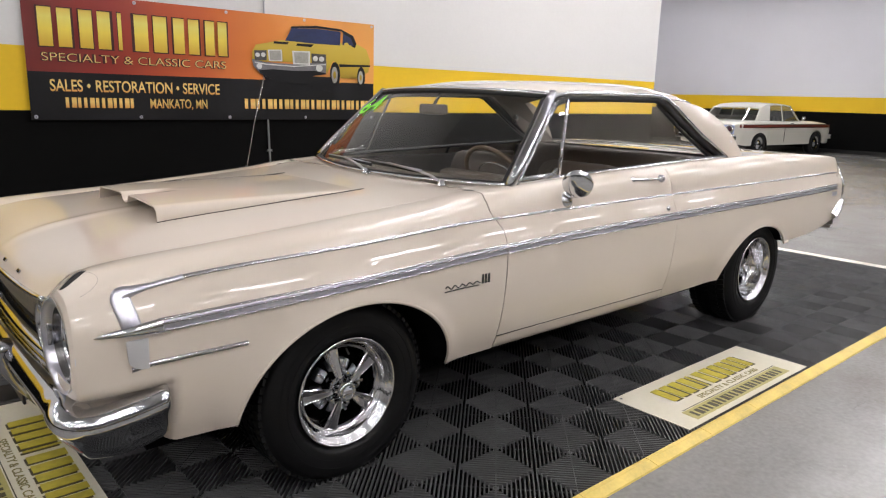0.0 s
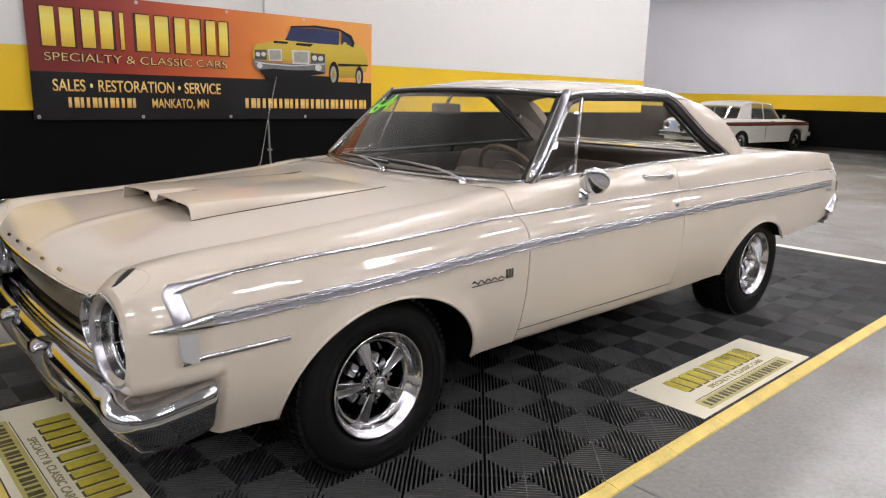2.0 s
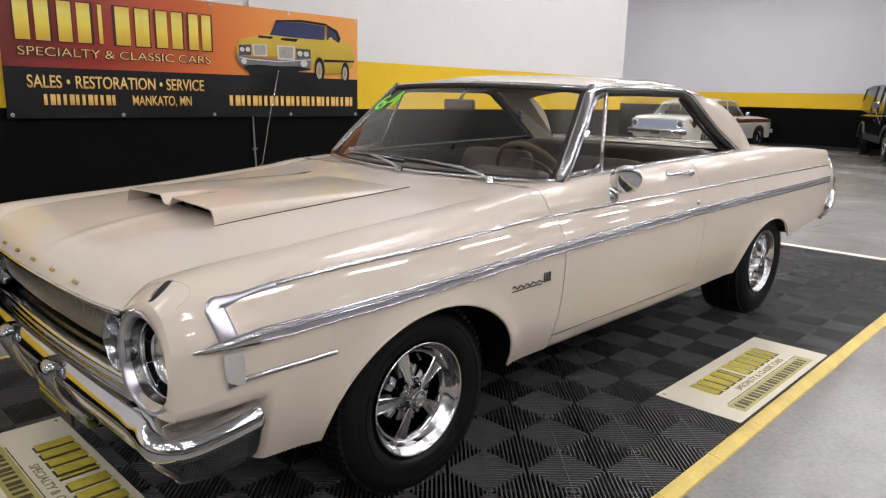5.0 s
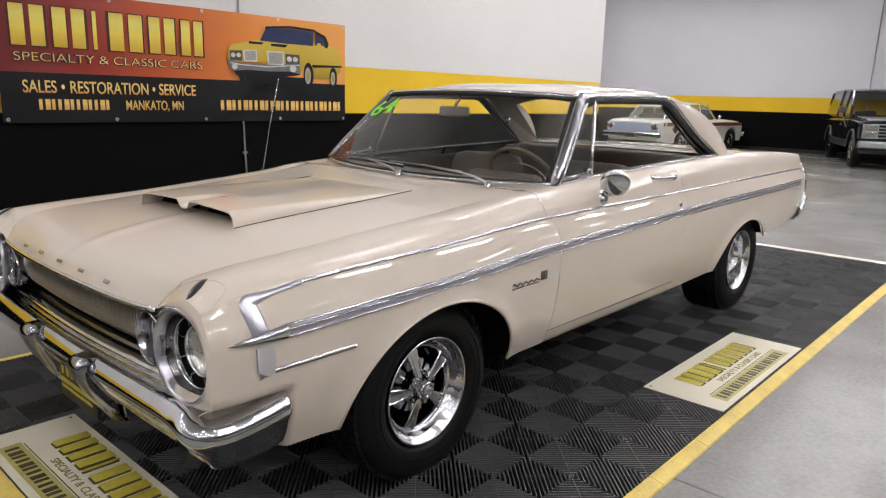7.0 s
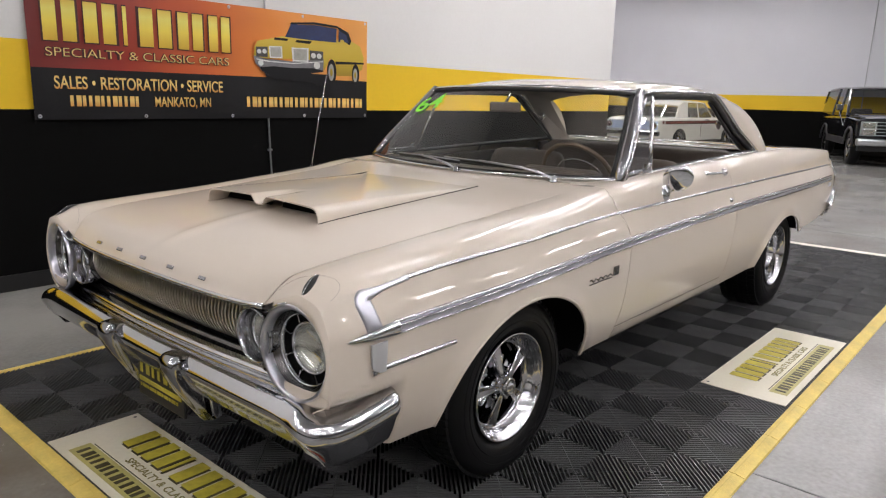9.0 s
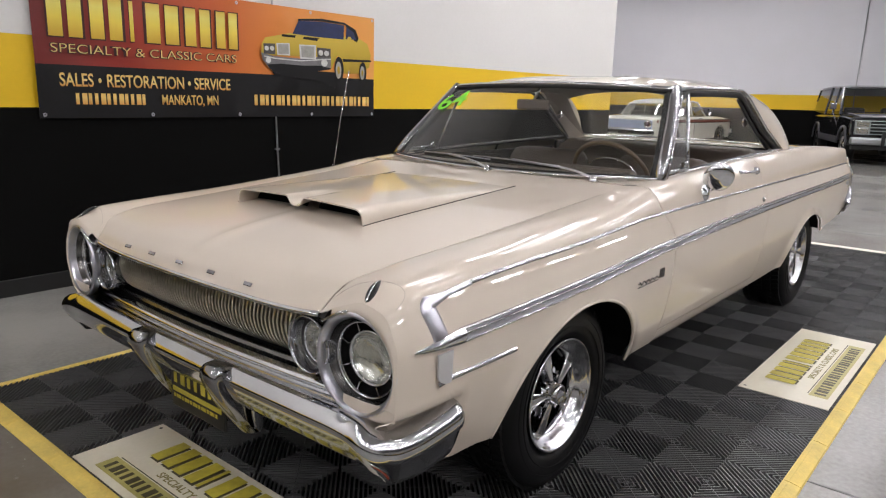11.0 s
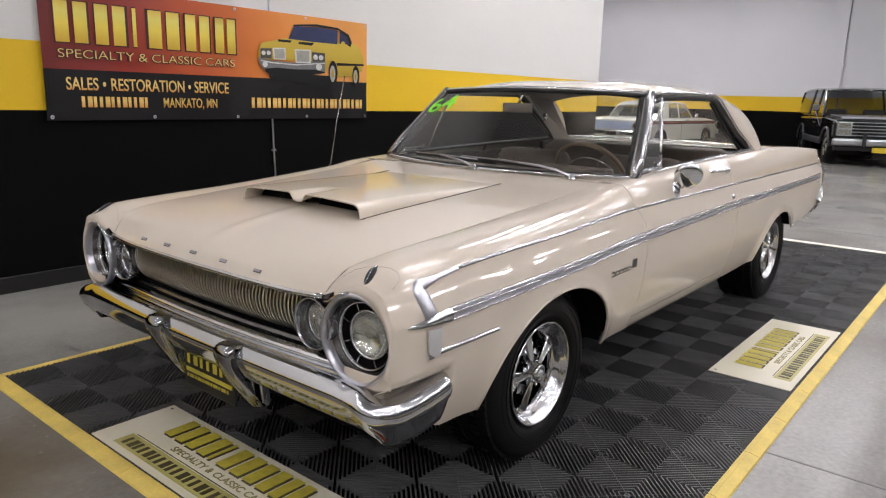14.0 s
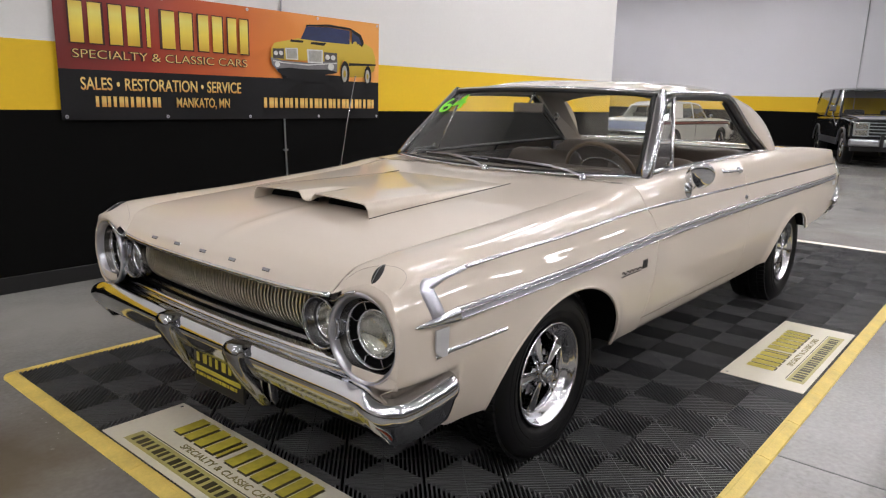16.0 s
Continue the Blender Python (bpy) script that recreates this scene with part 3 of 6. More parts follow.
for nm, t, mt, r, off in (("windscreen_moulding", 0.0, CHROME, (0.012, 0.008), 0.006), ("header_moulding", 1.0, CHROME, (0.012, 0.010), 0.004)):
    part(nm, tube([ws_point(u, t) + Vector((-off, 0, off)) for u in np.linspace(-1, 1, 41)], 0.01, 8, shape=r), mt, car, smooth=True)
part("header_seal", tube([ws_point(u, 0.975) + Vector((0.002, 0, 0)) for u in np.linspace(-1, 1, 41)], 0.014, 8, shape=(0.015, 0.010)), SEALS, car, smooth=True)
part("base_seal", tube([ws_point(u, 0.02) + Vector((0.0, 0, 0)) for u in np.linspace(-1, 1, 41)], 0.012, 8), SEALS, car, smooth=True)

zR = curve((1.14, 1.392), (1.25, 1.405), (1.45, 1.418), (1.8, 1.426), (2.1, 1.427), (2.35, 1.417), (2.55, 1.378))
yR = curve((1.14, 0.628), (1.25, 0.645), (1.5, 0.664), (1.8, 0.668), (2.1, 0.668), (2.55, 0.650))


def roof_point(x, v):
    xx = x + (0.085 * v * v if x < 1.3 else 0.085 * v * v * max(0, 1 - (x - 1.3) / 0.3)) - (0.10 * v * v * max(0, (x - 2.0) / 0.55))
    w = yR(x)
    crown = 0.022 * min(1, max(0, (x - 1.14) / 0.35)) ** 0.8 * (1 - 0.5 * max(0, (x - 2.3) / 0.25))
    drop = 0.038 + 0.016 * min(1, max(0, (x - 1.25) / 0.3)) + crown
    return Vector((xx, w * v, zR(x) + crown - drop * abs(v) ** 4))


roof = part("roof", sheet([[roof_point(x, v) for v in np.linspace(-1, 1, 41)] for x in np.linspace(1.14, 2.55, 40)], flip=True), PAINT, car, smooth=True, thick=0.004)
part("headliner", sheet([[roof_point(x, v) - Vector((0, 0, 0.022)) for v in np.linspace(-0.98, 0.98, 17)] for x in np.linspace(1.16, 2.52, 16)]), LINER, roof, smooth=True)

# backlight glass
def back_point(u, t):
    a = roof_point(2.55, u * 0.93)
    b = Vector((3.03 - 0.20 * u * u, 0.70 * u, 1.050))
    p = a.lerp(b, t)
    return p + Vector((0.03, 0, 0.045)) * math.sin(math.pi * t)


bl = part("rear_window", sheet([[back_point(u, t) for t in np.linspace(0, 1, 11)] for u in np.linspace(-1, 1, 25)]), GLASS, car, "curved rear window glass", smooth=True)
bl.visible_shadow = False
for t in (0.0, 1.0):
    part("rear_window_moulding", tube([back_point(u, t) + Vector((0, 0, 0.004)) for u in np.linspace(-1, 1, 31)], 0.01, 8), CHROME, car, smooth=True)

for s in (-1, 1):
    S_ = lambda x, y, z: Vector((x, s * y, z))
    # sail panel behind the side window
    rows = []
    for t in np.linspace(0, 1, 14):
        front = S_(2.13, 0.668, 1.366).lerp(S_(2.69, 0.738, 1.040), t)
        rear = S_(2.452, 0.646, 1.336).lerp(S_(2.870, 0.742, 1.050), t)
        bulge = 0.038 * math.sin(math.pi * t) ** 0.8
        rows.append([front.lerp(rear, k / 6) + Vector((0.0, s * (0.012 * math.sin(math.pi * k / 6)), 0)) + Vector((bulge * (k / 6), 0, bulge * 1.0 * (k / 6))) for k in range(7)])
    sail = part("sail_panel", sheet(rows, flip=s > 0), PAINT, car, smooth=True, thick=0.004)
    part("sail_badge", box(2.735, 2.755, s * 0.731 - 0.004, s * 0.731 + 0.004, 1.10, 1.14), ALU, sail, bevel=0.004)
    # chrome rail from the windscreen base round the side opening
    rail = [(0.852, 0.776, 0.990), (0.948, 0.748, 1.09), (1.084, 0.704, 1.225), (1.19, 0.664, 1.335), (1.235, 0.657, 1.366), (1.30, 0.664, 1.377), (1.5, 0.678, 1.381), (1.8, 0.682, 1.383), (2.04, 0.682, 1.380), (2.12, 0.682, 1.360), (2.19, 0.686, 1.326), (2.44, 0.709, 1.178), (2.69, 0.745, 1.045)]
    part("drip_rail", tube([S_(*p) for p in rail], 0.009, 8, shape=(0.008, 0.011)), PILLAR, car, smooth=True)
    pil = [(0.834, 0.768, 0.985), (0.934, 0.740, 1.09), (1.072, 0.696, 1.225), (1.180, 0.656, 1.335), (1.226, 0.643, 1.378)]
    part("windscreen_pillar", tube([S_(*p) for p in pil], 0.02, 10, shape=(0.026, 0.020)), PILLAR, car, smooth=True)
    part("pillar_gasket", tube([S_(p[0] - 0.004, p[1] - 0.030, p[2] - 0.002) for p in pil], 0.014, 8, shape=(0.016, 0.012)), SEALS, car, smooth=True)
    part("pillar_rib", tube([S_(p[0] - 0.002, p[1] + 0.019, p[2]) for p in pil[:-1]], 0.006, 8), SATIN, car, smooth=True)
    part("pillar_rib", tube([S_(p[0] + 0.030, p[1] + 0.012, p[2]) for p in pil[:-1]], 0.009, 8, shape=(0.010, 0.008)), SATIN, car, smooth=True)
    part("pillar_inner", tube([S_(p[0] + 0.022, p[1] - 0.022, p[2] - 0.004) for p in pil], 0.018, 8), SEALS, car, smooth=True)
    seal = [(0.955, 0.735, 1.075), (1.105, 0.692, 1.22), (1.225, 0.660, 1.33), (1.32, 0.660, 1.356), (1.6, 0.668, 1.361), (2.02, 0.668, 1.361), (2.09, 0.668, 1.340), (2.16, 0.672, 1.303), (2.40, 0.69, 1.168), (2.65, 0.725, 1.040)]
    part("window_seal", tube([S_(*p) for p in seal], 0.014, 8, shape=(0.016, 0.016)), SEALS, car, smooth=True)
    # quarter glass channel, seen as a second dark bar
    part("glass_channel", tube([S_(2.06, 0.655, 1.335), S_(2.34, 0.675, 1.17), S_(2.59, 0.70, 1.035)], 0.009, 8), BLACK, car, smooth=True)
    # vent window
    vent = [S_(0.912, 0.762, 1.003), S_(1.158, 0.754, 1.006), S_(1.292, 0.674, 1.345), S_(1.236, 0.668, 1.335)]
    bm = bmesh.new()
    bm.faces.new([bm.verts.new(p) for p in vent])
    vg = part("vent_window", bm, VENTGLASS, car, "small fixed vent window pane")
    vg.visible_shadow = False
    part("vent_post", tube([S_(1.164, 0.756, 1.000), S_(1.300, 0.673, 1.352)], 0.009, 8, shape=(0.009, 0.007)), CHROME, vg, smooth=True)
    part("vent_frame", tube([S_(0.900, 0.764, 1.006), S_(1.160, 0.757, 1.014)], 0.011, 8, shape=(0.006, 0.022)), CHROME, vg, smooth=True)
    part("vent_frame", tube([S_(0.906, 0.762, 1.012), S_(1.085, 0.710, 1.20), S_(1.236, 0.668, 1.342)], 0.006, 8), CHROME, vg, smooth=True)
    part("vent_latch", tube([S_(1.125, 0.754, 1.03), S_(1.150, 0.756, 1.05)], 0.007, 8), CHROME, vg, smooth=True)
    # dark strip added along the inner window sill, dimming its bright edge
    part("sill_strip", tube([S_(x, yS(x) - 0.016, zS(x) + 0.004) for x in np.linspace(0.98, 2.66, 22)], 0.013, 8, shape=(0.014, 0.010)), SEALS, car, smooth=True)
    # window sill moulding
    s < 0 and part("sill_moulding", tube([S_(x, yS(x) + 0.004, zS(x) + 0.006) for x in np.linspace(0.96, 2.64, 24)], 0.006, 8), CHROME, car, smooth=True)

# rear deck
rows = []
for x in np.linspace(2.74, 4.10, 40):
    w = yS(x) - 0.002
    xx = x
    rows.append([Vector((xx, v * w, zS(x) + 0.006 * (1 - v * v) * min(1, (4.14 - x) / 0.3) * (1 if x > 2.95 else 0.3))) for v in np.linspace(-1, 1, 31)])
part("trunk_lid", sheet(rows, flip=True), PAINT, car, smooth=True, thick=0.003)
# tail face
rows = []
for z in np.linspace(0.50, 0.93, 12):
    w = 0.885 + prof(z)
    rows.append([Vector((4.07 + 0.03 * (1 - v * v), v * w, z)) for v in np.linspace(-1, 1, 21)])
part("tail_panel", sheet(rows), PAINT, car, smooth=True, thick=0.003)
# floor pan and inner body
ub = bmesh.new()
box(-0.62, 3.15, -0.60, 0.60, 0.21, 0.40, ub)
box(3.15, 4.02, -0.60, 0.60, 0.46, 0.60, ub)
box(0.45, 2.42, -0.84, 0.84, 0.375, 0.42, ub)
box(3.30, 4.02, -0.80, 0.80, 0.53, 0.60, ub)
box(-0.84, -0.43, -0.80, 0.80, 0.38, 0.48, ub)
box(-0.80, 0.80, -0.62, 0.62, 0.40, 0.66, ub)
part("underbody", ub, VOID, car, "near-black underbody of the coupe")

# ---- trim, lamps, grille and bumpers ----
def chaikin(pts, n=3):
    """Rounds the corners of a line of points."""
    pts = [Vector(p) for p in pts]
    for _ in range(n):
        out = [pts[0]]
        for p, q in zip(pts, pts[1:]):
            out += [p.lerp(q, 0.25), p.lerp(q, 0.75)]
        pts = out + [pts[-1]]
    return pts


for s in (-1, 1):
    def strip(zfun, x0, x1, half, lift, mat_, name, step=0.05, bulge=0.006):
        rows = []
        for x in np.arange(x0, x1 + 1e-6, (x1 - x0) / max(2, int((x1 - x0) / step))):
            zc = zfun(x)
            rows.append([Vector((x, s * (side_y(x, zc + half * b) + lift + bulge * (1 - b * b)), zc + half * b)) for b in (1.0, 0.6, 0.0, -0.6, -1.0)])
        rows = [[r[0] - Vector((0, s * (lift + 0.004), 0))] + r + [r[-1] - Vector((0, s * (lift + 0.004), 0))] for r in rows]
        return part(name, sheet(rows, flip=s > 0), mat_, car, smooth=True)
    # upper spear: thin bright moulding on the crease
    for x0, x1 in ((-0.60, 0.683), (0.690, 1.902), (1.909, 4.05)):
        strip(zE, x0, x1, 0.0055, 0.001, SATIN, "upper_side_moulding", bulge=0.004)
    # main spear: wide ribbed band between chrome edges
    for x0, x1 in ((-0.66, 0.683), (0.690, 1.902), (1.909, 3.98)):
        main = strip(zF, x0, x1, 0.0165, 0.002, BRUSHED, "side_moulding", bulge=0.002)
        for dz in (0.0165, -0.0165):
            f = lambda x, dz=dz: zF(x) + dz
            q = strip(f, x0, x1, 0.0032, 0.004, SATIN, "moulding_edge", bulge=0.004)
            q.parent = main
        f = lambda x: zF(x) + 0.004
        q = strip(f, x0, x1, 0.003, 0.004, SATIN, "moulding_rib", bulge=0.003)
        q.parent = main
    # pointed spear tip
    rows = []
    for t in np.linspace(0, 1, 12):
        x = -0.822 + 0.17 * t
        r = 0.0205 * t ** 0.7 + 0.001
        yc = side_y(x, zF(x)) + 0.004
        rows.append([Vector((x, s * (yc + 0.014 * min(1, t * 2) * math.cos(a) * 1.0), zF(x) + r * math.sin(a))) for a in np.linspace(-math.pi / 2, math.pi / 2, 9)])
    part("spear_tip", sheet(rows), CHROME, car, smooth=True)
    # bracket that rises from the spear and bends into the upper moulding
    line_ = chaikin([(-0.724, 0.714), (-0.734, 0.765), (-0.741, 0.795), (-0.745, zE(-0.75) - 0.006), (-0.712, zE(-0.71) - 0.006), (-0.66, zE(-0.66) - 0.003), (-0.57, zE(-0.57))])
    rows = []
    for i, p in enumerate(line_):
        d = (line_[min(i + 1, len(line_) - 1)] - line_[max(0, i - 1)]).normalized()
        nrm = Vector((-d.y, d.x))
        t = i / (len(line_) - 1)
        hw = 0.0255 - 0.019 * min(1, max(0, (t - 0.42) / 0.36)) ** 0.8
        rows.append([Vector((q.x, s * (side_y(q.x, q.y) + o), q.y)) for q, o in ((p + nrm * hw * k, o) for k, o in ((-1, -0.004), (-1, 0.003), (-0.7, 0.007), (0, 0.010), (0.7, 0.007), (1, 0.003), (1, -0.004)))])
    part("upper_bracket", sheet(rows, flip=s > 0), BRUSHED, car, "chrome bracket of the side moulding", smooth=True)
    rows = []
    for t in np.linspace(0, 1, 10):
        z = 0.698 + (0.612 - 0.698) * t
        x0, x1 = -0.747 + 0.006 * t + 0.030 * max(0, (t - 0.6) / 0.4) ** 3, -0.690
        rows.append([Vector((x0 + (x1 - x0) * k, s * (side_y(-0.72, z) + 0.004), z)) for k in np.linspace(0, 1, 5)])
    part("lower_bracket", sheet(rows), ALU, car, smooth=True, thick=0.005)
    low = curve((-0.735, 0.612), (-0.69, 0.620), (-0.406, 0.622))
    strip(low, -0.735, -0.406, 0.008, 0.002, CHROME, "lower_side_moulding", bulge=0.006)
    # script badge on the fender: a wavy bright line with three short bars
    by = side_y(0.45, 0.66) + 0.002
    badge = part("fender_badge", tube([(0.365 + 0.175 * t, s * by, 0.664 + 0.0065 * math.sin(30 * t) * (1 - 0.4 * t)) for t in np.linspace(0, 1, 40)], 0.0026, 6), DARKCHROME, car, "small chrome fender badge", smooth=True)
    part("badge_underline", tube([(0.362, s * by, 0.650), (0.45, s * by, 0.653), (0.535, s * by, 0.652)], 0.002, 6), DARKCHROME, badge, smooth=True)
    for k in range(3):
        part("badge_bar", box(0.548 + 0.016 * k, 0.559 + 0.016 * k, s * by - 0.002, s * by + 0.002, 0.655, 0.692), DARKCHROME, badge, bevel=0.001)
    # fender-top ornament: narrow black leaf with a bright spine, inside a round seam
    def on_top(x, q):
        sec = body_section(x, s)
        i = min(max(int(q), 0), len(sec) - 2)
        return sec[i].lerp(sec[i + 1], q - i)
    rows = []
    for t in np.linspace(0, 1, 13):
        x = -0.866 + 0.074 * t
        c0 = Vector((x, s * (0.786 - 0.022 * t), on_top(x, 2.0).z + 0.001))
        wv = 0.0140 * math.sin(math.pi * t ** 0.8) + 0.0005
        rows.append([c0 + Vector((0, wv * math.cos(q), 0.007 * math.sin(math.pi * t) * math.sin(q) - 0.35 * wv * max(0, s * math.cos(q)))) for q in np.linspace(0, math.pi, 9)])
    leaf = part("fender_ornament", sheet(rows, flip=True), SEALS, car, "small black leaf-shaped fender ornament", smooth=True)
    part("ornament_spine", tube([r_[4] + Vector((0, 0, 0.0005)) for r_ in rows], 0.0013, 6), CHROME, leaf, smooth=True)
    seam = []
    for a_ in np.linspace(85, -80, 30):
        x = -0.845 + 0.066 * math.cos(radians(a_))
        seam.append(on_top(x, 4.2 - 4.0 * math.sin(radians(a_))) + Vector((0, 0, 0.0003)))
    part("ornament_seam", tube(seam, 0.00025, 5), SEAM, leaf)
    # outer headlamp with ringed bezel
    face = pose(-0.872, s * 0.761, 0.668) @ pose(0, 0, 0, 0, -90, 0) @ pose(0, 0, 0, -4 * s, 0, 0)
    lamp = part("outer_headlamp", lathe([(0.0, -0.086), (0.03, -0.083), (0.050, -0.074), (0.063, -0.064), (0.067, -0.058)], 48, face), BOWL, car, "round headlamp in a chrome bezel", smooth=True)
    part("headlamp_lens", lathe([(0.0, -0.040), (0.03, -0.043), (0.052, -0.050), (0.066, -0.058)], 48, face), LENS, lamp, smooth=True)
    part("lamp_rim", lathe([(0.066, -0.061), (0.067, -0.052), (0.071, -0.050), (0.074, -0.054), (0.075, -0.062)], 48, face), CHROME, lamp, smooth=True)
    part("dark_ring", lathe([(0.074, -0.062), (0.084, -0.056), (0.098, -0.044)], 48, face), VOID, lamp, smooth=True)
    for k in range(8):
        mm = face @ pose(0, 0, 0, 0, 0, 22.5 + 45 * k)
        part("ring_spoke", box(0.073, 0.097, -0.0016, 0.0016, -0.056, -0.042, m=mm), CHROME, lamp)
    part("inner_ring", lathe([(0.095, -0.046), (0.0955, -0.036), (0.098, -0.033), (0.1005, -0.035), (0.102, -0.042)], 56, face), CHROME, lamp, smooth=True)
    part("bezel_well", lathe([(0.1005, -0.044), (0.106, -0.034), (0.111, -0.022), (0.115, -0.010)], 56, face), DARKCHROME, lamp, smooth=True)
    part("bezel", lathe([(0.1130, -0.016), (0.1160, -0.004), (0.1200, 0.005), (0.1250, 0.009), (0.1295, 0.0085), (0.1325, 0.005), (0.1335, -0.004), (0.1300, -0.018)], 56, face), BRUSHED, lamp, smooth=True)
    part("lamp_back", lathe([(0.0, -0.10), (0.112, -0.066)], 32, face), VOID, lamp)
    # inner headlamp, sunk in a flared hood
    f2 = pose(-0.852, s * 0.577, 0.672) @ pose(0, 0, 0, 0, -90, 0)
    lamp2 = part("inner_headlamp", lathe([(0.0, -0.062), (0.03, -0.058), (0.048, -0.044), (0.055, -0.026), (0.057, -0.018)], 40, f2), BOWL, car, "round inner headlamp beside the grille", smooth=True)
    part("headlamp_lens", lathe([(0.0, -0.004), (0.028, -0.007), (0.047, -0.013), (0.056, -0.018)], 40, f2), LENS, lamp2, smooth=True)
    part("lamp_rim", lathe([(0.055, -0.020), (0.056, -0.013), (0.058, -0.012), (0.060, -0.018)], 40, f2), CHROME, lamp2, smooth=True)
    part("dark_ring", lathe([(0.060, -0.018), (0.068, -0.010)], 40, f2), BLACK, lamp2, smooth=True)
    part("lamp_hood", lathe([(0.066, -0.014), (0.070, 0.004), (0.074, 0.020), (0.077, 0.026), (0.080, 0.024), (0.081, 0.012), (0.080, -0.05)], 48, f2), PILLAR, lamp2, smooth=True)
    part("lamp_back", lathe([(0.0, -0.066), (0.078, -0.05)], 32, f2), VOID, lamp2)

# painted nose pieces round the lamps
for s in (-1, 1):
    front = [(abs(p.y), p.z) for p in body_section(-0.868, 1, 0.556)]
    rows = []
    for ang in np.linspace(128, -80, 40):
        ca, sa = math.cos(radians(ang)), math.sin(radians(ang))
        best = 0.1315
        for (y0, z0), (y1, z1) in zip(front, front[1:]):
            dy, dz = y1 - y0, z1 - z0
            det = ca * dz - sa * dy
            if abs(det) < 1e-9:
                continue
            k = ((y0 - 0.761) * dz - (z0 - 0.668) * dy) / det
            t = ((y0 - 0.761) * sa - (z0 - 0.668) * ca) / det
            if 0 <= t <= 1 and k > 0:
                best = max(best, k)
        rows.append([Vector((x, s * (0.761 + r * ca), 0.668 + r * sa)) for x, r in ((-0.858, 0.122), (-0.877, 0.1300), (-0.875, 0.1300 + 0.5 * max(0.001, best - 0.1300)), (-0.867, max(best, 0.1315) + 0.001))])
    part("lamp_collar", sheet(rows, flip=s > 0), PAINT, car, smooth=True)
    rows = []
    for y in np.linspace(0.715, 0.893, 14):
        k = max(0, (y - 0.78) / 0.113) ** 2
        rows.append([Vector((-0.880 + dep + 0.010 * k, s * (y - dep * k), z + 0.012 * k)) for dep, z in ((0.006, 0.580), (0.004, 0.545), (0.008, 0.537), (0.022, 0.525), (0.045, 0.512), (0.060, 0.49), (0.062, 0.44))])
    part("lamp_skirt", sheet(rows, flip=s < 0), PAINT, car, smooth=True)
    part("lamp_web", box(-0.770, -0.766, min(s * 0.60, s * 0.86), max(s * 0.60, s * 0.86), 0.54, 0.80), VOID, car)
    part("brow_moulding", tube([(-0.872, s * 0.622, 0.752), (-0.880, s * 0.650, 0.757), (-0.884, s * 0.680, 0.774), (-0.885, s * 0.708, 0.791), (-0.883, s * 0.74, 0.801)], 0.004, 8), CHROME, car, smooth=True)

# grille of many upright bowed fins
grille = part("grille", sheet([[Vector((-0.742 + 0.03 * (v * v), v * 0.66, z)) for v in np.linspace(-1, 1, 9)] for z in (0.57, 0.66, 0.77)]), VOID, car, "grille of many thin upright metal fins", thick=0.004)
fin = bmesh.new()
outline = [(0.006, 0.152), (0.004, 0.140), (-0.001, 0.122), (-0.004, 0.100), (-0.001, 0.076), (0.007, 0.052), (0.020, 0.030), (0.038, 0.012), (0.060, -0.002)]
sheet([[Vector((x, -0.0042, z)) for x, z in outline], [Vector((x, 0.0042, z)) for x, z in outline], ], fin)
sheet([[Vector((x, 0.0042, z)) for x, z in outline], [Vector((x + 0.03, 0.0015, z)) for x, z in outline]], fin)
sheet([[Vector((x + 0.03, -0.0015, z)) for x, z in outline], [Vector((x, -0.0042, z)) for x, z in outline]], fin)
fin_me = bpy.data.meshes.new("grille_fin")
fin.to_mesh(fin_me)
fin.free()
fin_me.materials.append(PEWTER)
fin_me.shade_smooth()
N_FIN = 60
for k in range(N_FIN):
    y = -0.495 + 0.990 * k / (N_FIN - 1)
    f = new("grille_fin", fin_me)
    f.parent = grille
    f.matrix_basis = pose(hood_edge_x(y / 0.63) + 0.030, y, 0.594)
for s in (-1, 1):
    for k in range(4):
        f = new("grille_fin", fin_me)
        f.parent = grille
        f.matrix_basis = pose(-0.800, s * (0.648 + 0.012 * k), 0.625, 0, 0, 0) @ pose(0, 0, 0, -14 * s, 0, 0)
# toothed lower strip and the bright lower bar
slot_me = bpy.data.meshes.new("lower_slot")
slot_bm = box(0.0, 0.006, -0.0022, 0.0022, 0.002, 0.017)
slot_bm.to_mesh(slot_me)
slot_bm.free()
slot_me.materials.append(VOID)
for k in range(110):
    y = -0.66 + 1.32 * k / 109
    f = new("lower_slot", slot_me)
    f.parent = grille
    f.matrix_basis = pose(hood_edge_x(y / 0.63) + 0.044, y, 0.566) @ pose(0, 0, 0, 0, 34, 0)
part("tooth_tray", sheet([[Vector((hood_edge_x(y / 0.63) + x, y, z)) for x, z in ((0.047, 0.562), (0.064, 0.586), (0.130, 0.582))] for y in np.linspace(-0.66, 0.66, 25)]), DARKCHROME, grille)
def cross(path_y, prof_pts):
    """Sweep an (x, z) outline across the car along y with a bow."""
    return [[Vector((hood_edge_x(y / 0.63) * 1.0 + x, y, z)) for x, z in prof_pts] for y in path_y]
yy = np.linspace(-0.745, 0.745, 43)
part("lower_grille_bar", sheet(cross(yy, [(0.085, 0.572), (0.048, 0.571), (0.030, 0.567), (0.021, 0.560), (0.020, 0.553), (0.026, 0.546), (0.030, 0.541), (0.026, 0.537), (0.034, 0.531), (0.085, 0.530)])), CHROME, grille, smooth=True)
# valance blackened: the dark gap above the bumper is put into its colour
part("front_valance", sheet(cross(yy, [(0.045, 0.532), (0.042, 0.526), (0.045, 0.515), (0.060, 0.505)])), BLACK, car, smooth=True)
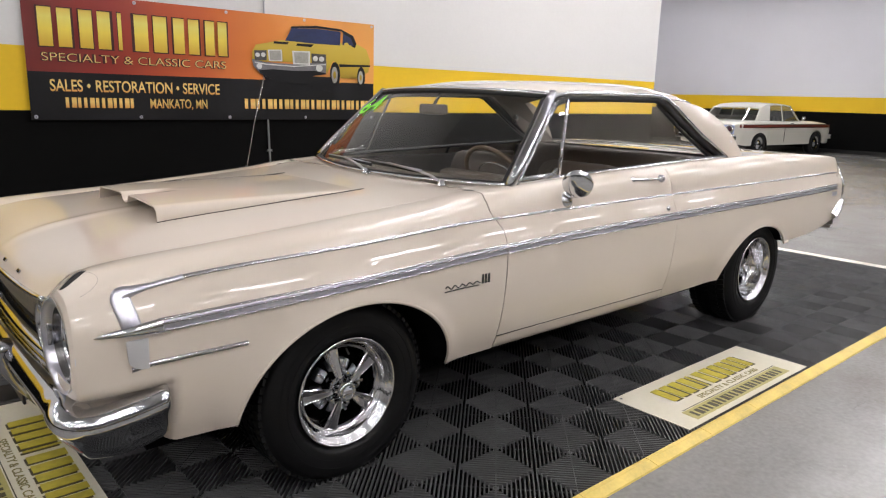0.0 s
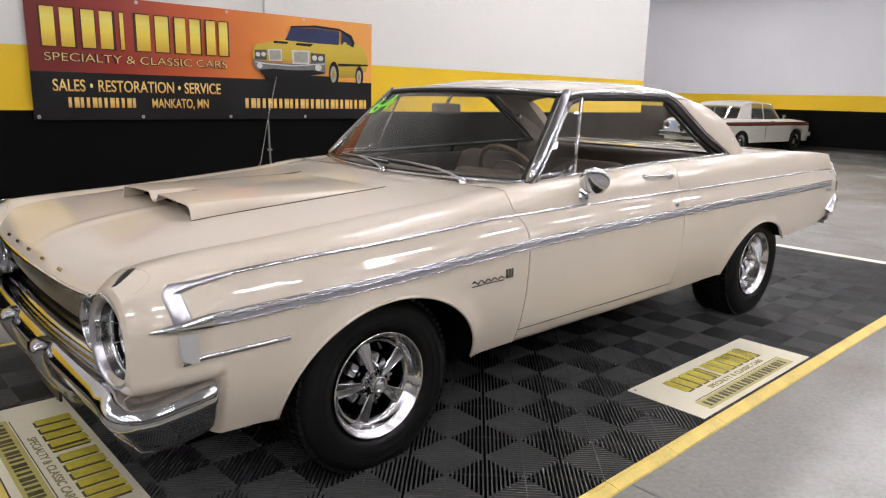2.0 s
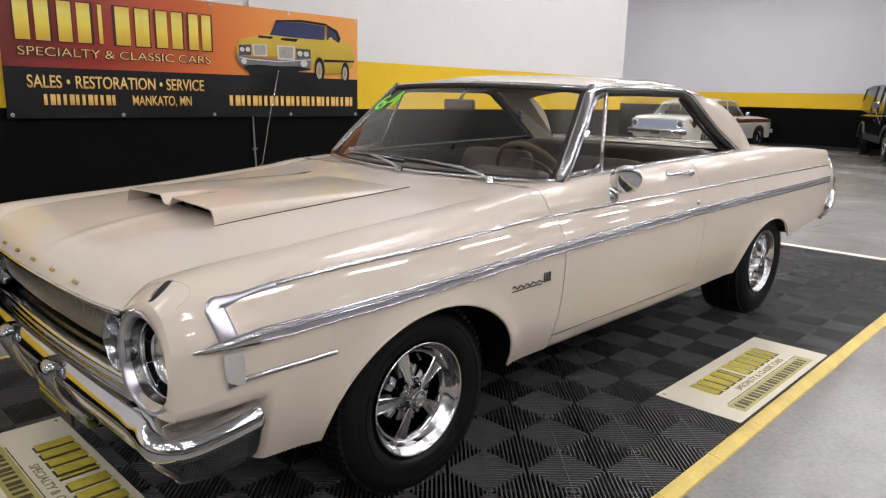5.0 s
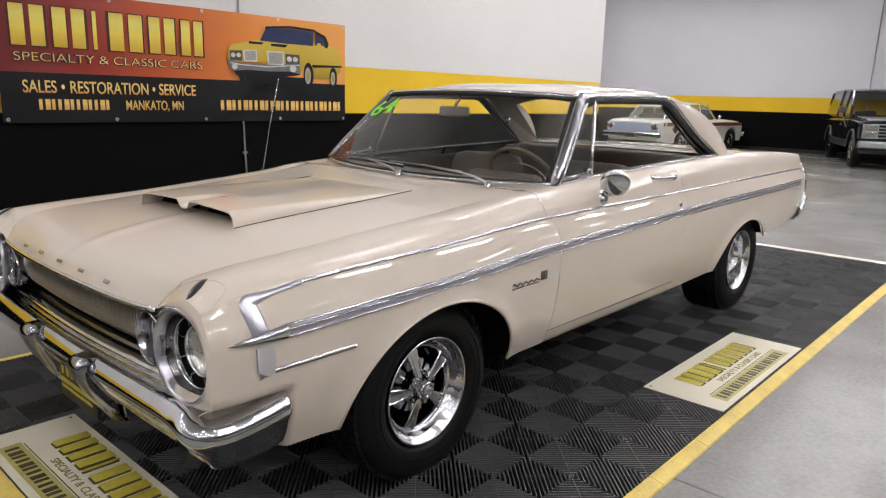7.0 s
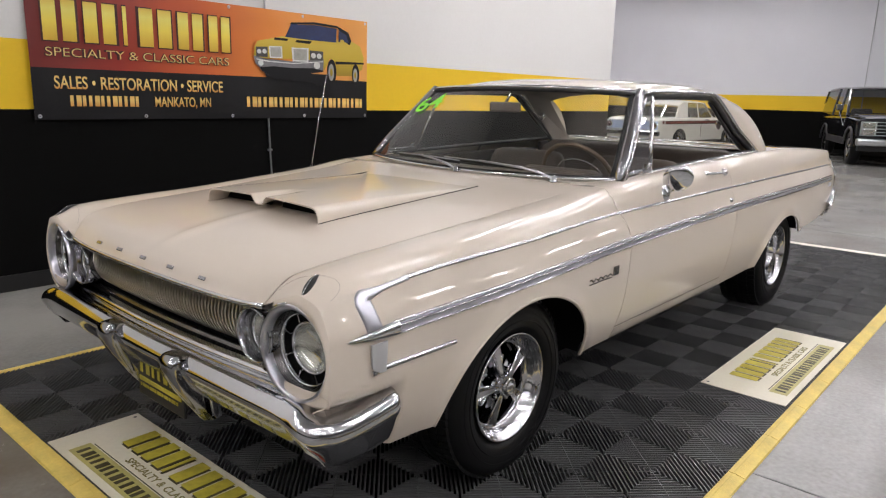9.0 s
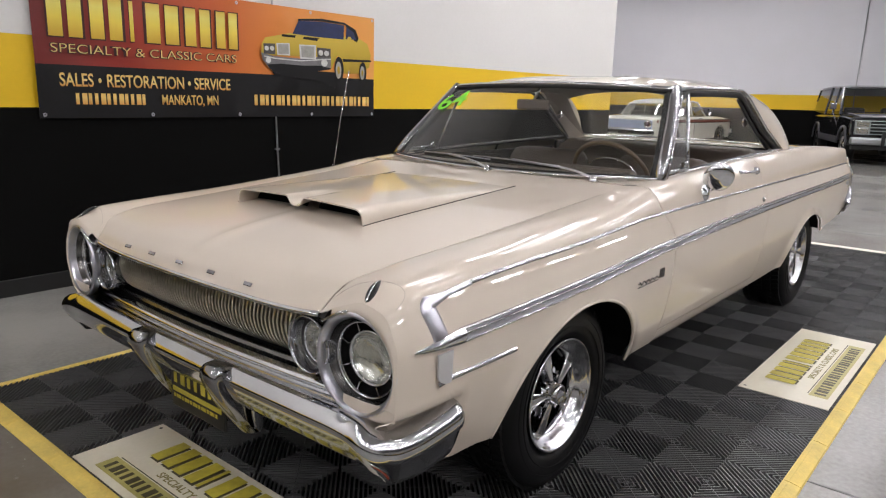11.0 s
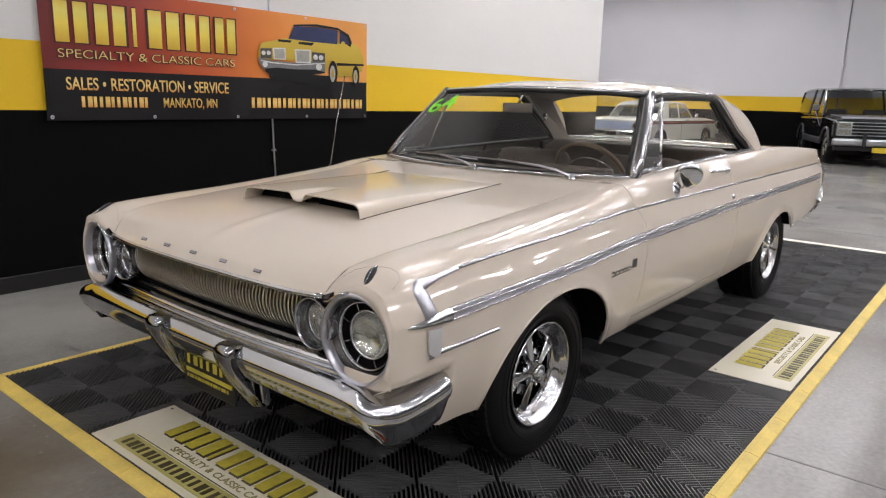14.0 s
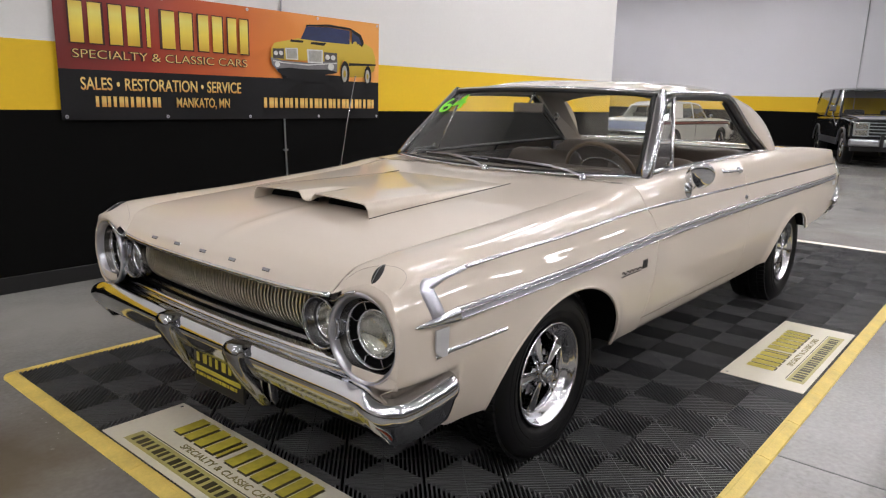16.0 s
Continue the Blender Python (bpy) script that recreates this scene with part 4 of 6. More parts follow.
part("stone_shield", sheet(cross(np.linspace(-0.80, 0.80, 31), [(0.04, 0.508), (0.05, 0.46), (0.10, 0.38)])), VOID, car)

# front bumper: plan line, then a rolled section along it
def bumper_line(n, ends=-0.625):
    pts = []
    for k in range(n):
        u = -1 + 2 * k / (n - 1)
        a = abs(u)
        if a < 0.70:
            y = u / 0.70 * 0.80
            x = -0.935 + 0.012 * (y / 0.80) ** 2
        elif a < 0.82:
            t = (a - 0.70) / 0.12
            ang = t * math.radians(78)
            y = math.copysign(0.80 + 0.092 * math.sin(ang), u)
            x = -0.923 + 0.092 * (1 - math.cos(ang))
        else:
            t = (a - 0.82) / 0.18
            y = math.copysign(0.890 + 0.022 * math.sin(t * math.pi / 2), u)
            x = -0.850 + (ends + 0.850) * t
        pts.append((u, x, y))
    return pts


top_z = curve((0, 0.540), (0.62, 0.542), (0.69, 0.536), (0.765, 0.514), (0.83, 0.504), (0.90, 0.516), (1.0, 0.542))
bot_z = curve((0, 0.424), (0.55, 0.420), (0.70, 0.418), (0.775, 0.396), (0.825, 0.366), (0.88, 0.360), (1.0, 0.390))
rows = []
line = bumper_line(241)
for k, (u, x, y) in enumerate(line):
    a, b = line[max(0, k - 1)], line[min(len(line) - 1, k + 1)]
    d = Vector((b[1] - a[1], b[2] - a[2], 0)).normalized()
    n = Vector((-d.y, d.x, 0))          # outward: forward in the middle, sideways at the ends
    zt, zb = top_z(abs(u)), bot_z(abs(u))
    h = zt - zb
    sec = [(-0.085, -0.012), (-0.060, -0.008), (-0.040, -0.004), (-0.030, -0.003), (-0.020, -0.008), (-0.008, -0.020), (0.000, -0.030), (0.003, -0.037), (0.000, -0.047), (-0.010, -h * 0.60), (-0.026, -h * 0.86), (-0.042, -h)]
    lobe = [(-0.075, -0.016), (-0.050, -0.002), (-0.026, 0.004), (-0.006, 0.000), (0.008, -0.010), (0.016, -0.026), (0.018, -0.040), (0.014, -0.052), (0.004, -0.066), (-0.010, -h * 0.70), (-0.024, -h * 0.90), (-0.042, -h)]
    g = min(1, max(0, (abs(u) - 0.66) / 0.12))
    g = g * g * (3 - 2 * g)
    sec = [(o0 + (o1 - o0) * g, d0 + (d1 - d0) * g) for (o0, d0), (o1, d1) in zip(sec, lobe)]
    back = 0.10 * max(0, (abs(u) - 0.975) / 0.025) ** 2.5
    rows.append([Vector((x, y, zt)) + n * (o - back) + Vector((0, 0, dz * (1 - 0.6 * back) - 0.1 * back)) for o, dz in sec])
rows_bumper = rows
fb = part("front_bumper", sheet(rows), BUMPER, car, "chrome front bumper with two guards", smooth=True, thick=0.004)
for s in (-1, 1):
    g = [(0.085, 0.528), (0.010, 0.542), (-0.020, 0.539), (-0.034, 0.527), (-0.036, 0.506), (-0.026, 0.476), (-0.004, 0.430), (0.036, 0.365), (0.076, 0.308), (0.092, 0.304), (0.104, 0.315), (0.090, 0.38), (0.060, 0.47)]
    rows = []
    for k, w in enumerate((-0.042, -0.040, -0.034, -0.008, 0.008, 0.034, 0.040, 0.042)):
        sh = (0.034, 0.012, 0.003, 0.0, 0.0, 0.003, 0.012, 0.034)[k]
        rows.append([Vector((-0.935 + x + sh, s * 0.216 - 0.024 + w * (1.0 - 0.42 * max(0, 0.52 - z) / 0.22), z - 0.25 * sh)) for x, z in g])
    part("bumper_guard", sheet(rows), GUARD, fb, smooth=True, thick=0.003)
    # marker lamp on the lower bumper corner
    grid = []
    for (u, x, y), row in zip(line, rows_bumper):
        if 0.742 <= u * s <= 0.806:
            t = (u * s - 0.742) / 0.064
            out = Vector((-0.6, 0.8 * s, 0)) * 0.005
            hi, lo = row[8].lerp(row[10], 0.9 * t * t), row[8].lerp(row[10], min(1.0, 0.15 + 1.1 * t))
            grid.append([hi, hi + out, hi.lerp(lo, 0.5) + out * 1.4, lo + out, lo])
    part("marker_lamp", sheet(grid), AMBER, fb, "dark red marker lens on the bumper corner", smooth=True)
    part("marker_rim", tube([g_[1] for g_ in grid] + [g_[3] for g_ in grid[::-1]], 0.0022, 6), CHROME, fb, smooth=True)
# dealer plate under the bumper
pl = part("front_plate", box(-0.885, -0.875, -0.190, 0.120, 0.290, 0.440), BLACK, car, "black and yellow dealer plate", bevel=0.004)
pm = Matrix.Translation((-0.886, 0.110, 0.312)) @ pose(0, 0, 0, 90, 0, -90)
part("plate_band", box(-0.888, -0.885, -0.175, 0.105, 0.347, 0.362), GOLD, pl)
bar_row("plate_word", 6, 0.24, 0.034, pm @ Matrix.Translation((0.015, 0.066, 0)), GOLD, pl, fill=0.5)
bar_row("plate_line", 16, 0.26, 0.012, pm @ Matrix.Translation((0.01, 0.014, 0)), GOLD, pl)

# rear bumper
rows = []
for u in np.linspace(-1, 1, 61):
    a = abs(u)
    if a < 0.86:
        y, x = u / 0.86 * 0.88, 4.185 - 0.03 * (u / 0.86) ** 2
    else:
        t = (a - 0.86) / 0.14
        y, x = math.copysign(0.88 + 0.035 * math.sin(t * math.pi / 2), u), 4.155 - 0.19 * t
    lo = 0.540
    hi = 0.725 - (0.10 * max(0, (a - 0.90) / 0.10))
    n = Vector((1, 0, 0)) if a < 0.86 else Vector((0.3, math.copysign(1, u), 0)).normalized()
    rows.append([Vector((x, y, 0)) + n * o + Vector((0, 0, z)) for o, z in ((-0.03, hi), (0.0, hi - 0.004), (0.022, hi - 0.02), (0.026, (hi + lo) / 2 + 0.02), (0.004, (hi + lo) / 2), (0.006, lo + 0.02), (-0.004, lo), (-0.03, lo - 0.004))])
part("rear_bumper", sheet(rows), CHROME, car, "chrome rear bumper", smooth=True, thick=0.004)
for s in (-1, 1):
    rows = []
    for t in np.linspace(0, 1, 6):
        z = 0.885 - 0.19 * t
        rows.append([Vector((4.06 + 0.03 * t - 0.03 * k, s * (0.868 + 0.012 * k), z)) for k in (0, 0.5, 1)])
    part("tail_trim", sheet(rows), CHROME, car, smooth=True, thick=0.01)
    edge_line = [p + Vector((0.004, s * 0.003, 0)) for p in body_section(4.10, s) if 0.72 < p.z < 0.95]
    part("quarter_end_moulding", tube(edge_line, 0.009, 8, shape=(0.010, 0.008)), CHROME, car, smooth=True)
    part("reflector", box(3.90, 3.99, s * (side_y(3.95, 0.8)) - 0.004, s * (side_y(3.95, 0.8)) + 0.006, 0.745, 0.775), BRUSHED, car, bevel=0.003)

# wipers, mirrors, handles, antenna
for piv, elbow, tip, b0, b1, b2 in (
        ((0.645, -0.560, 0.999), (0.662, -0.380, 1.030), (0.690, -0.120, 1.040), (0.694, -0.370, 1.022), (0.690, -0.120, 1.030), (0.704, 0.110, 1.032)),
        ((0.632, -0.020, 0.996), (0.655, 0.120, 1.028), (0.690, 0.250, 1.038), (0.674, -0.010, 1.024), (0.686, 0.200, 1.030), (0.722, 0.440, 1.028))):
    w = part("wiper", tube([piv, Vector(piv).lerp(Vector(elbow), 0.5) + Vector((0, 0, 0.006)), elbow, tip], 0.007, 8, shape=(0.008, 0.005)), BRUSHED, car, "thin metal wiper arm and blade", smooth=True)
    part("wiper_blade", tube([b0, b1, b2], 0.006, 8, shape=(0.005, 0.008)), BLACK, w, smooth=True)
    part("blade_spine", tube([Vector(p) + Vector((-0.004, 0, 0.009)) for p in (b0, b1, b2)], 0.003, 6), BRUSHED, w, smooth=True)
    part("wiper_pivot", lathe([(0.0, 0.026), (0.012, 0.024), (0.018, 0.0)], 16, pose(piv[0], piv[1], 0.986)), CHROME, w, smooth=True)
mb = part("door_mirror", lathe([(0.0, 0.016), (0.02, 0.014), (0.032, 0.006), (0.036, 0.0)], 24, pose(1.095, -0.866, 0.930) @ pose(0, 0, 0, 70, 0, 0)), CHROME, car, "round chrome door mirror on a slim stem", smooth=True)
part("mirror_stem", tube([(1.095, -0.880, 0.932), (1.096, -0.903, 0.955), (1.100, -0.925, 0.985), (1.102, -0.93, 1.02)], 0.011, 10, shape=(0.012, 0.008)), CHROME, mb, smooth=True)
mf = pose(1.088, -0.925, 1.000) @ pose(0, 0, 0, 0, -90, 0) @ pose(0, 0, 0, 32, 0, 0) @ pose(0, 0, 0, 0, -20, 0)
part("mirror_shell", lathe([(0.0, 0.016), (0.030, 0.013), (0.052, 0.006), (0.062, 0.0), (0.066, -0.008), (0.062, -0.014)], 40, mf), CHROME, mb, smooth=True)
part("mirror_glass", lathe([(0.0, -0.010), (0.062, -0.010)], 40, mf), CHROME, mb)
for s in (-1, 1):
    hy = lambda x, z: s * (0.5 * (side_y(x, 0.9) + yD(x)) + 0.004)
    hd = part("door_handle", tube([(1.60, s * 0.862, 0.985), (1.66, s * 0.880, 0.985), (1.78, s * 0.884, 0.983), (1.83, s * 0.872, 0.982)], 0.009, 8, shape=(0.005, 0.007)), CHROME, car, "chrome door handle with push button", smooth=True)
    part("handle_base", lathe([(0.0, 0.02), (0.014, 0.018), (0.022, 0.0)], 20, pose(1.825, s * 0.858, 0.978) @ pose(0, 0, 0, -70 * s, 0, 0)), CHROME, hd, smooth=True)
    part("handle_base", lathe([(0.0, 0.012), (0.010, 0.010), (0.014, 0.0)], 16, pose(1.60, s * 0.850, 0.985) @ pose(0, 0, 0, -70 * s, 0, 0)), CHROME, hd, smooth=True)
    part("door_lock", lathe([(0.0, 0.010), (0.010, 0.009), (0.014, 0.0)], 20, pose(1.835, s * side_y(1.83, 0.835), 0.836) @ pose(0, 0, 0, -90 * s, 0, 0)), CHROME, car, smooth=True)
an = part("antenna", tube([(0.42, 0.80, 0.95), (0.48, 0.812, 1.19), (0.548, 0.822, 1.43)], 0.0028, 6), SATIN, car, "thin chrome radio antenna", smooth=True)
part("antenna_base", lathe([(0.0, 0.016), (0.006, 0.014), (0.009, 0.006), (0.013, 0.0)], 16, pose(0.417, 0.799, 0.945)), DARKCHROME, an, smooth=True)


# ---- wheels ----
def wheel(x, s, r, width, face_y, rim_r, dish, front):
    """Tyre and five-spoke chrome rim; local z points outward."""
    root = Matrix.Translation((x, s * face_y, r)) @ pose(0, 0, 0, -90 * s, 0, 0)
    t = rim_r / r
    tp = [(rim_r - 0.004, -width + 0.03), (rim_r + 0.02, -width + 0.005), (r * 0.86, -width - 0.004), (r * 0.965, -width + 0.008), (r * 0.992, -width + 0.03), (r, -width * 0.5), (r * 0.992, -0.030), (r * 0.972, -0.012), (r * 0.93, 0.003), (r * 0.86, 0.012), (r * 0.77, 0.014), (rim_r + 0.030, 0.009), (rim_r + 0.018, 0.003), (rim_r + 0.008, -0.008), (rim_r - 0.004, -0.014)]
    wh = part("wheel", lathe(tp, 72, root), RUBBER, car, "black tyre on a chrome five-spoke wheel", smooth=True)
    # tread grooves
    tr = bmesh.new()
    for k in range(72):
        a = 2 * math.pi * k / 72
        mm = root @ pose(0, 0, 0, 0, 0, math.degrees(a))
        for z0, z1, sk in ((-0.052, -0.014, 8), (-width + 0.014, -width + 0.052, -8), (-0.092, -0.062, -12), (-width * 0.62, -width * 0.47, 16)):
            box(r * 0.975, r + 0.004, -r * 0.034, r * 0.034, z0, z1, tr, mm @ pose(0, 0, 0, sk, 0, 0))
    tagged(part("tread", tr, RUBBER, wh), kind="stuff")
    for q in (0.735, 0.82):
        part("sidewall_ridge", lathe([(r * q, 0.007), (r * (q + 0.005), 0.0165), (r * (q + 0.014), 0.006)], 72, root), RUBBER, wh, smooth=True)
    k_ = dish / 0.048
    rp = [(rim_r - 0.006, -0.012), (rim_r + 0.004, 0.000), (rim_r + 0.003, 0.006), (rim_r - 0.002, 0.007), (rim_r - 0.006, 0.002), (rim_r - 0.009, -0.005), (rim_r - 0.013, -0.006), (rim_r - 0.015, -0.013), (rim_r - 0.021, -0.016), (rim_r - 0.024, -0.022),
          (rim_r - 0.027, -0.026 * k_), (rim_r - 0.030, -0.034 * k_), (rim_r - 0.034, -0.038 * k_), (rim_r - 0.036, -0.044 * k_), (rim_r - 0.039, -dish + 0.004), (rim_r - 0.043, -dish + 0.002), (rim_r - 0.047, -dish - 0.004), (rim_r - 0.048, -dish - 0.012), (rim_r - 0.042, -dish - 0.03), (rim_r - 0.04, -width + 0.03)]
    rim = part("rim", lathe(rp[:18], 72, root), RIMCHROME, wh, "deep polished chrome rim", smooth=True)
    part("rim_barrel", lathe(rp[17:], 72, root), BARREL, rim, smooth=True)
    drum = part("brake_drum", lathe([(0.0, -dish - 0.06), (0.105, -dish - 0.06), (0.112, -dish - 0.10), (rim_r - 0.045, -dish - 0.11)], 40, root), VOID, rim, smooth=True)
    ri, zo = rim_r - 0.044, -dish
    for k in range(5):
        mm = root @ pose(0, 0, 0, 0, 0, 90 + 72 * k + (17 if front else 0))
        sp = bmesh.new()
        rows = []
        for q in np.linspace(0, 1, 7):
            rr_ = 0.042 + (ri - 0.042) * q
            w = 0.011 + 0.019 * q
            h = zo + 0.014 - 0.012 * q
            rows.append([Vector((rr_, w * a_, h + dz)) for a_, dz in ((-1.08, -0.030), (-1.0, 0.004), (-0.86, 0.007), (-0.72, 0.004), (0, -0.004 * q), (0.72, 0.004), (0.86, 0.007), (1.0, 0.004), (1.08, -0.030))])
        part("spoke", sheet([[mm @ p for p in r_] for r_ in rows], sp), RIMCHROME, rim)
        m2 = root @ pose(0, 0, 0, 0, 0, 90 + 36 + 72 * k + (17 if front else 0))
        part("lug_nut", lathe([(0.0, zo + 0.022), (0.009, zo + 0.020), (0.011, zo - 0.01)], 6, m2 @ Matrix.Translation((0.056, 0, 0))), CHROME, rim)
        part("drum_fin", box(0.062, 0.100, -0.024, 0.024, zo - 0.058, zo - 0.022, m=m2), BRUSHED, drum, bevel=0.008)
        part("drum_rib", box(0.070, 0.104, -0.006, 0.006, zo - 0.022, zo - 0.014, m=m2), RIMCHROME, drum, bevel=0.002)
    hub = part("hub_cap", lathe([(0.0, zo + 0.046), (0.022, zo + 0.046), (0.024, zo + 0.050), (0.031, zo + 0.049), (0.035, zo + 0.044), (0.037, zo + 0.028), (0.041, zo + 0.012), (0.048, zo)], 32, root), CHROME, rim, smooth=True)
    part("hub_emblem", box(-0.017, 0.017, -0.006, 0.006, zo + 0.046, zo + 0.0495, m=root), BRUSHED, hub)
    part("valve", tube([root @ Vector((0.012, rim_r - 0.045, -0.03)), root @ Vector((0.012, rim_r - 0.062, -0.012))], 0.004, 6), BLACK, rim)
    return wh


for s in (-1, 1):
    wheel(-0.006, s, 0.331, 0.215, 0.842, 0.196, 0.048, True)
    wheel(3.0, s, 0.345, 0.255, 0.842, 0.200, 0.095, False)

# ---- cabin ----
part("cabin_floor", box(0.80, 2.75, -0.74, 0.74, 0.40, 0.43), VINYL, car)
for s in (-1, 1):
    part("door_panel", box(0.95, 2.45, s * 0.745 - 0.012, s * 0.745 + 0.012, 0.42, 0.985), VINYL, car, "dark vinyl inner door panel", bevel=0.01)
    part("rear_side_panel", box(2.45, 2.75, s * 0.715 - 0.015, s * 0.715 + 0.015, 0.42, 1.03 if s > 0 else 1.0), VINYL, car, bevel=0.01)
rows = []
for y in np.linspace(-0.73, 0.73, 15):
    b = 0.06 * (y / 0.73) ** 2
    rows.append([Vector((x + b, y, z)) for x, z in ((0.67, 0.962), (0.76, 0.978), (0.84, 0.985), (0.95, 0.985), (1.02, 0.975), (1.04, 0.95), (1.02, 0.92), (1.05, 0.87), (1.04, 0.76), (0.98, 0.72))])
dash = part("dashboard", sheet(rows), DASH, car, "dark padded dashboard", smooth=True)
part("dash_trim", box(1.045, 1.06, -0.62, 0.55, 0.885, 0.925), BRUSHED, dash, bevel=0.004)
part("instrument_pod", box(0.96, 1.05, -0.58, -0.16, 0.90, 1.01), DASH, dash, bevel=0.03)
# steering wheel
sm = pose(1.155, -0.385, 0.955) @ pose(0, 0, 0, 0, 58, 0)
ring = [sm @ Vector((0.195 * math.cos(a), 0.195 * math.sin(a), 0)) for a in np.linspace(0, 2 * math.pi, 49)]
sw = part("steering_wheel", tube(ring, 0.0115, 8), WOODRIM, car, "thin worn tan steering wheel with chrome horn ring", smooth=True)
part("steering_hub", lathe([(0.0, 0.03), (0.035, 0.02), (0.045, -0.02), (0.04, -0.20)], 24, sm @ pose(0, 0, -0.03)), VINYL, sw, smooth=True)
for a in (15, 165):
    part("steering_spoke", tube([sm @ Vector((0, 0, -0.02)), sm @ Vector((-0.19 * math.sin(math.radians(a)) * 0.2, 0.19 * math.cos(math.radians(a)), 0))], 0.010, 8), WOODRIM, sw, smooth=True)
part("horn_ring", tube([sm @ Vector((-0.10 * math.cos(a), 0.13 * math.sin(a), 0.012)) for a in np.linspace(-1.5, 1.5, 24)], 0.004, 6), CHROME, sw, smooth=True)


def seat_back(x, y0, y1, z0, z1, lean, name, mat_):
    rows = []
    for y in np.linspace(y0, y1, 17):
        e = min(1.0, (min(y - y0, y1 - y)) / 0.11)
        e = math.sqrt(max(0.0, 1 - (1 - e) ** 2))
        r = []
        for t in np.linspace(0, 2 * math.pi, 25):
            c, s_ = math.cos(t), math.sin(t)
            cz, cx = math.copysign(abs(s_) ** 0.5, s_), math.copysign(abs(c) ** 0.7, c)
            zz = (z0 + z1) / 2 + (z1 - z0) / 2 * cz * (0.80 + 0.20 * e)
            r.append(Vector((x + 0.075 * cx * (0.35 + 0.65 * e) + lean * (zz - z0), y, zz)))
        rows.append(r)
    bm = sheet(rows)
    for r in (rows[0], rows[-1]):
        bm.faces.new([bm.verts.new(p) for p in r[:-1]])
    return part(name, bm, mat_, car, smooth=True)


for s in (-1, 1):
    seat_back(1.70, s * 0.37 - 0.27, s * 0.37 + 0.27, 0.52, 1.020, 0.22, "front_seat_back", SEAT)
    part("front_seat_cushion", box(1.15, 1.70, s * 0.37 - 0.27, s * 0.37 + 0.27, 0.45, 0.62), VINYL_L, car, bevel=0.05)
seat_back(2.38, -0.70, 0.70, 0.55, 1.052, 0.26, "rear_seat_back", SEAT)
part("rear_seat_cushion", box(2.0, 2.5, -0.66, 0.66, 0.45, 0.64), VINYL, car, bevel=0.05)
part("rear_seat_piping", tube([(2.455 , y, 0.93) for y in np.linspace(-0.6, 0.6, 9)], 0.005, 6), BRUSHED, car)
part("package_shelf", box(2.55, 2.98, -0.70, 0.70, 1.015, 1.03), VINYL, car)
rv = part("rear_view_mirror", box(-0.013, 0.013, -0.088, 0.088, -0.026, 0.026, m=pose(1.105, 0.05, 1.285) @ pose(0, 0, 0, 0, 0, 12)), VINYL_L, car, "grey rear-view mirror at the windscreen header", bevel=0.010)
part("mirror_bracket", tube([(1.11, 0.05, 1.31), (1.13, 0.04, 1.35), (1.14, 0.03, 1.375)], 0.008, 8), CHROME, rv, smooth=True)
for s in (-1, 1):
    part("dome_lamp", lathe([(0.0, 0.016), (0.02, 0.014), (0.03, 0.0)], 20, pose(2.33, s * 0.625, 1.21) @ pose(0, 0, 0, 90 * s, 0, 0)), CHROME, car, smooth=True)
    part("coat_panel", sheet([[Vector((2.12, s * 0.635, 1.36)), Vector((2.38, s * 0.61, 1.34))], [Vector((2.62, s * 0.69, 1.02)), Vector((2.86, s * 0.70, 1.03))]]), LINER, car)
# green year figures written on the windscreen
yp = [ws_point(0.93, 0.93), ws_point(0.58, 0.93), ws_point(0.93, 0.70)]
ex = (yp[1] - yp[0]).normalized()
ey = (yp[0] - yp[2]).normalized()
ez = ex.cross(ey).normalized()
ey = ez.cross(ex)
mt = Matrix((ex, ey, ez)).transposed().to_4x4()
mt.translation = ws_point(0.955, 0.62) + ez * 0.012
NEON = material("green glass marker", (0.25, 0.90, 0.05), 0.6, 0, 0.2, 20, 80)
lettering("windscreen_figures", "64", 0.175, mt @ pose(0, 0, 0, 0, 0, 14), NEON, wind, width=0.20, raise_by=0.0008)

# ---------------- the tiled show pad ----------------
T = 0.4035                     # tile
PX0, PY0, NX, NY = -1.068, -1.468, 16, 7
PX1, PY1 = PX0 + NX * T, PY0 + NY * T
RIB_Z = 0.015


def clip_strip(n, c, w, a):
    """The part of the square 0..a within w/2 of the line n.p = c."""
    poly = [(0, 0), (a, 0), (a, a), (0, a)]
    for sg in (1, -1):
        out = []
        f = lambda p: sg * (n[0] * p[0] + n[1] * p[1] - c) + w / 2
        for i in range(len(poly)):
            p, q = poly[i], poly[(i + 1) % len(poly)]
            fp, fq = f(p), f(q)
            if fp >= 0:
                out.append(p)
            if fp * fq < 0:
                k = fp / (fp - fq)
                out.append((p[0] + (q[0] - p[0]) * k, p[1] + (q[1] - p[1]) * k))
        poly = out
        if len(poly) < 3:
            return None
    return poly


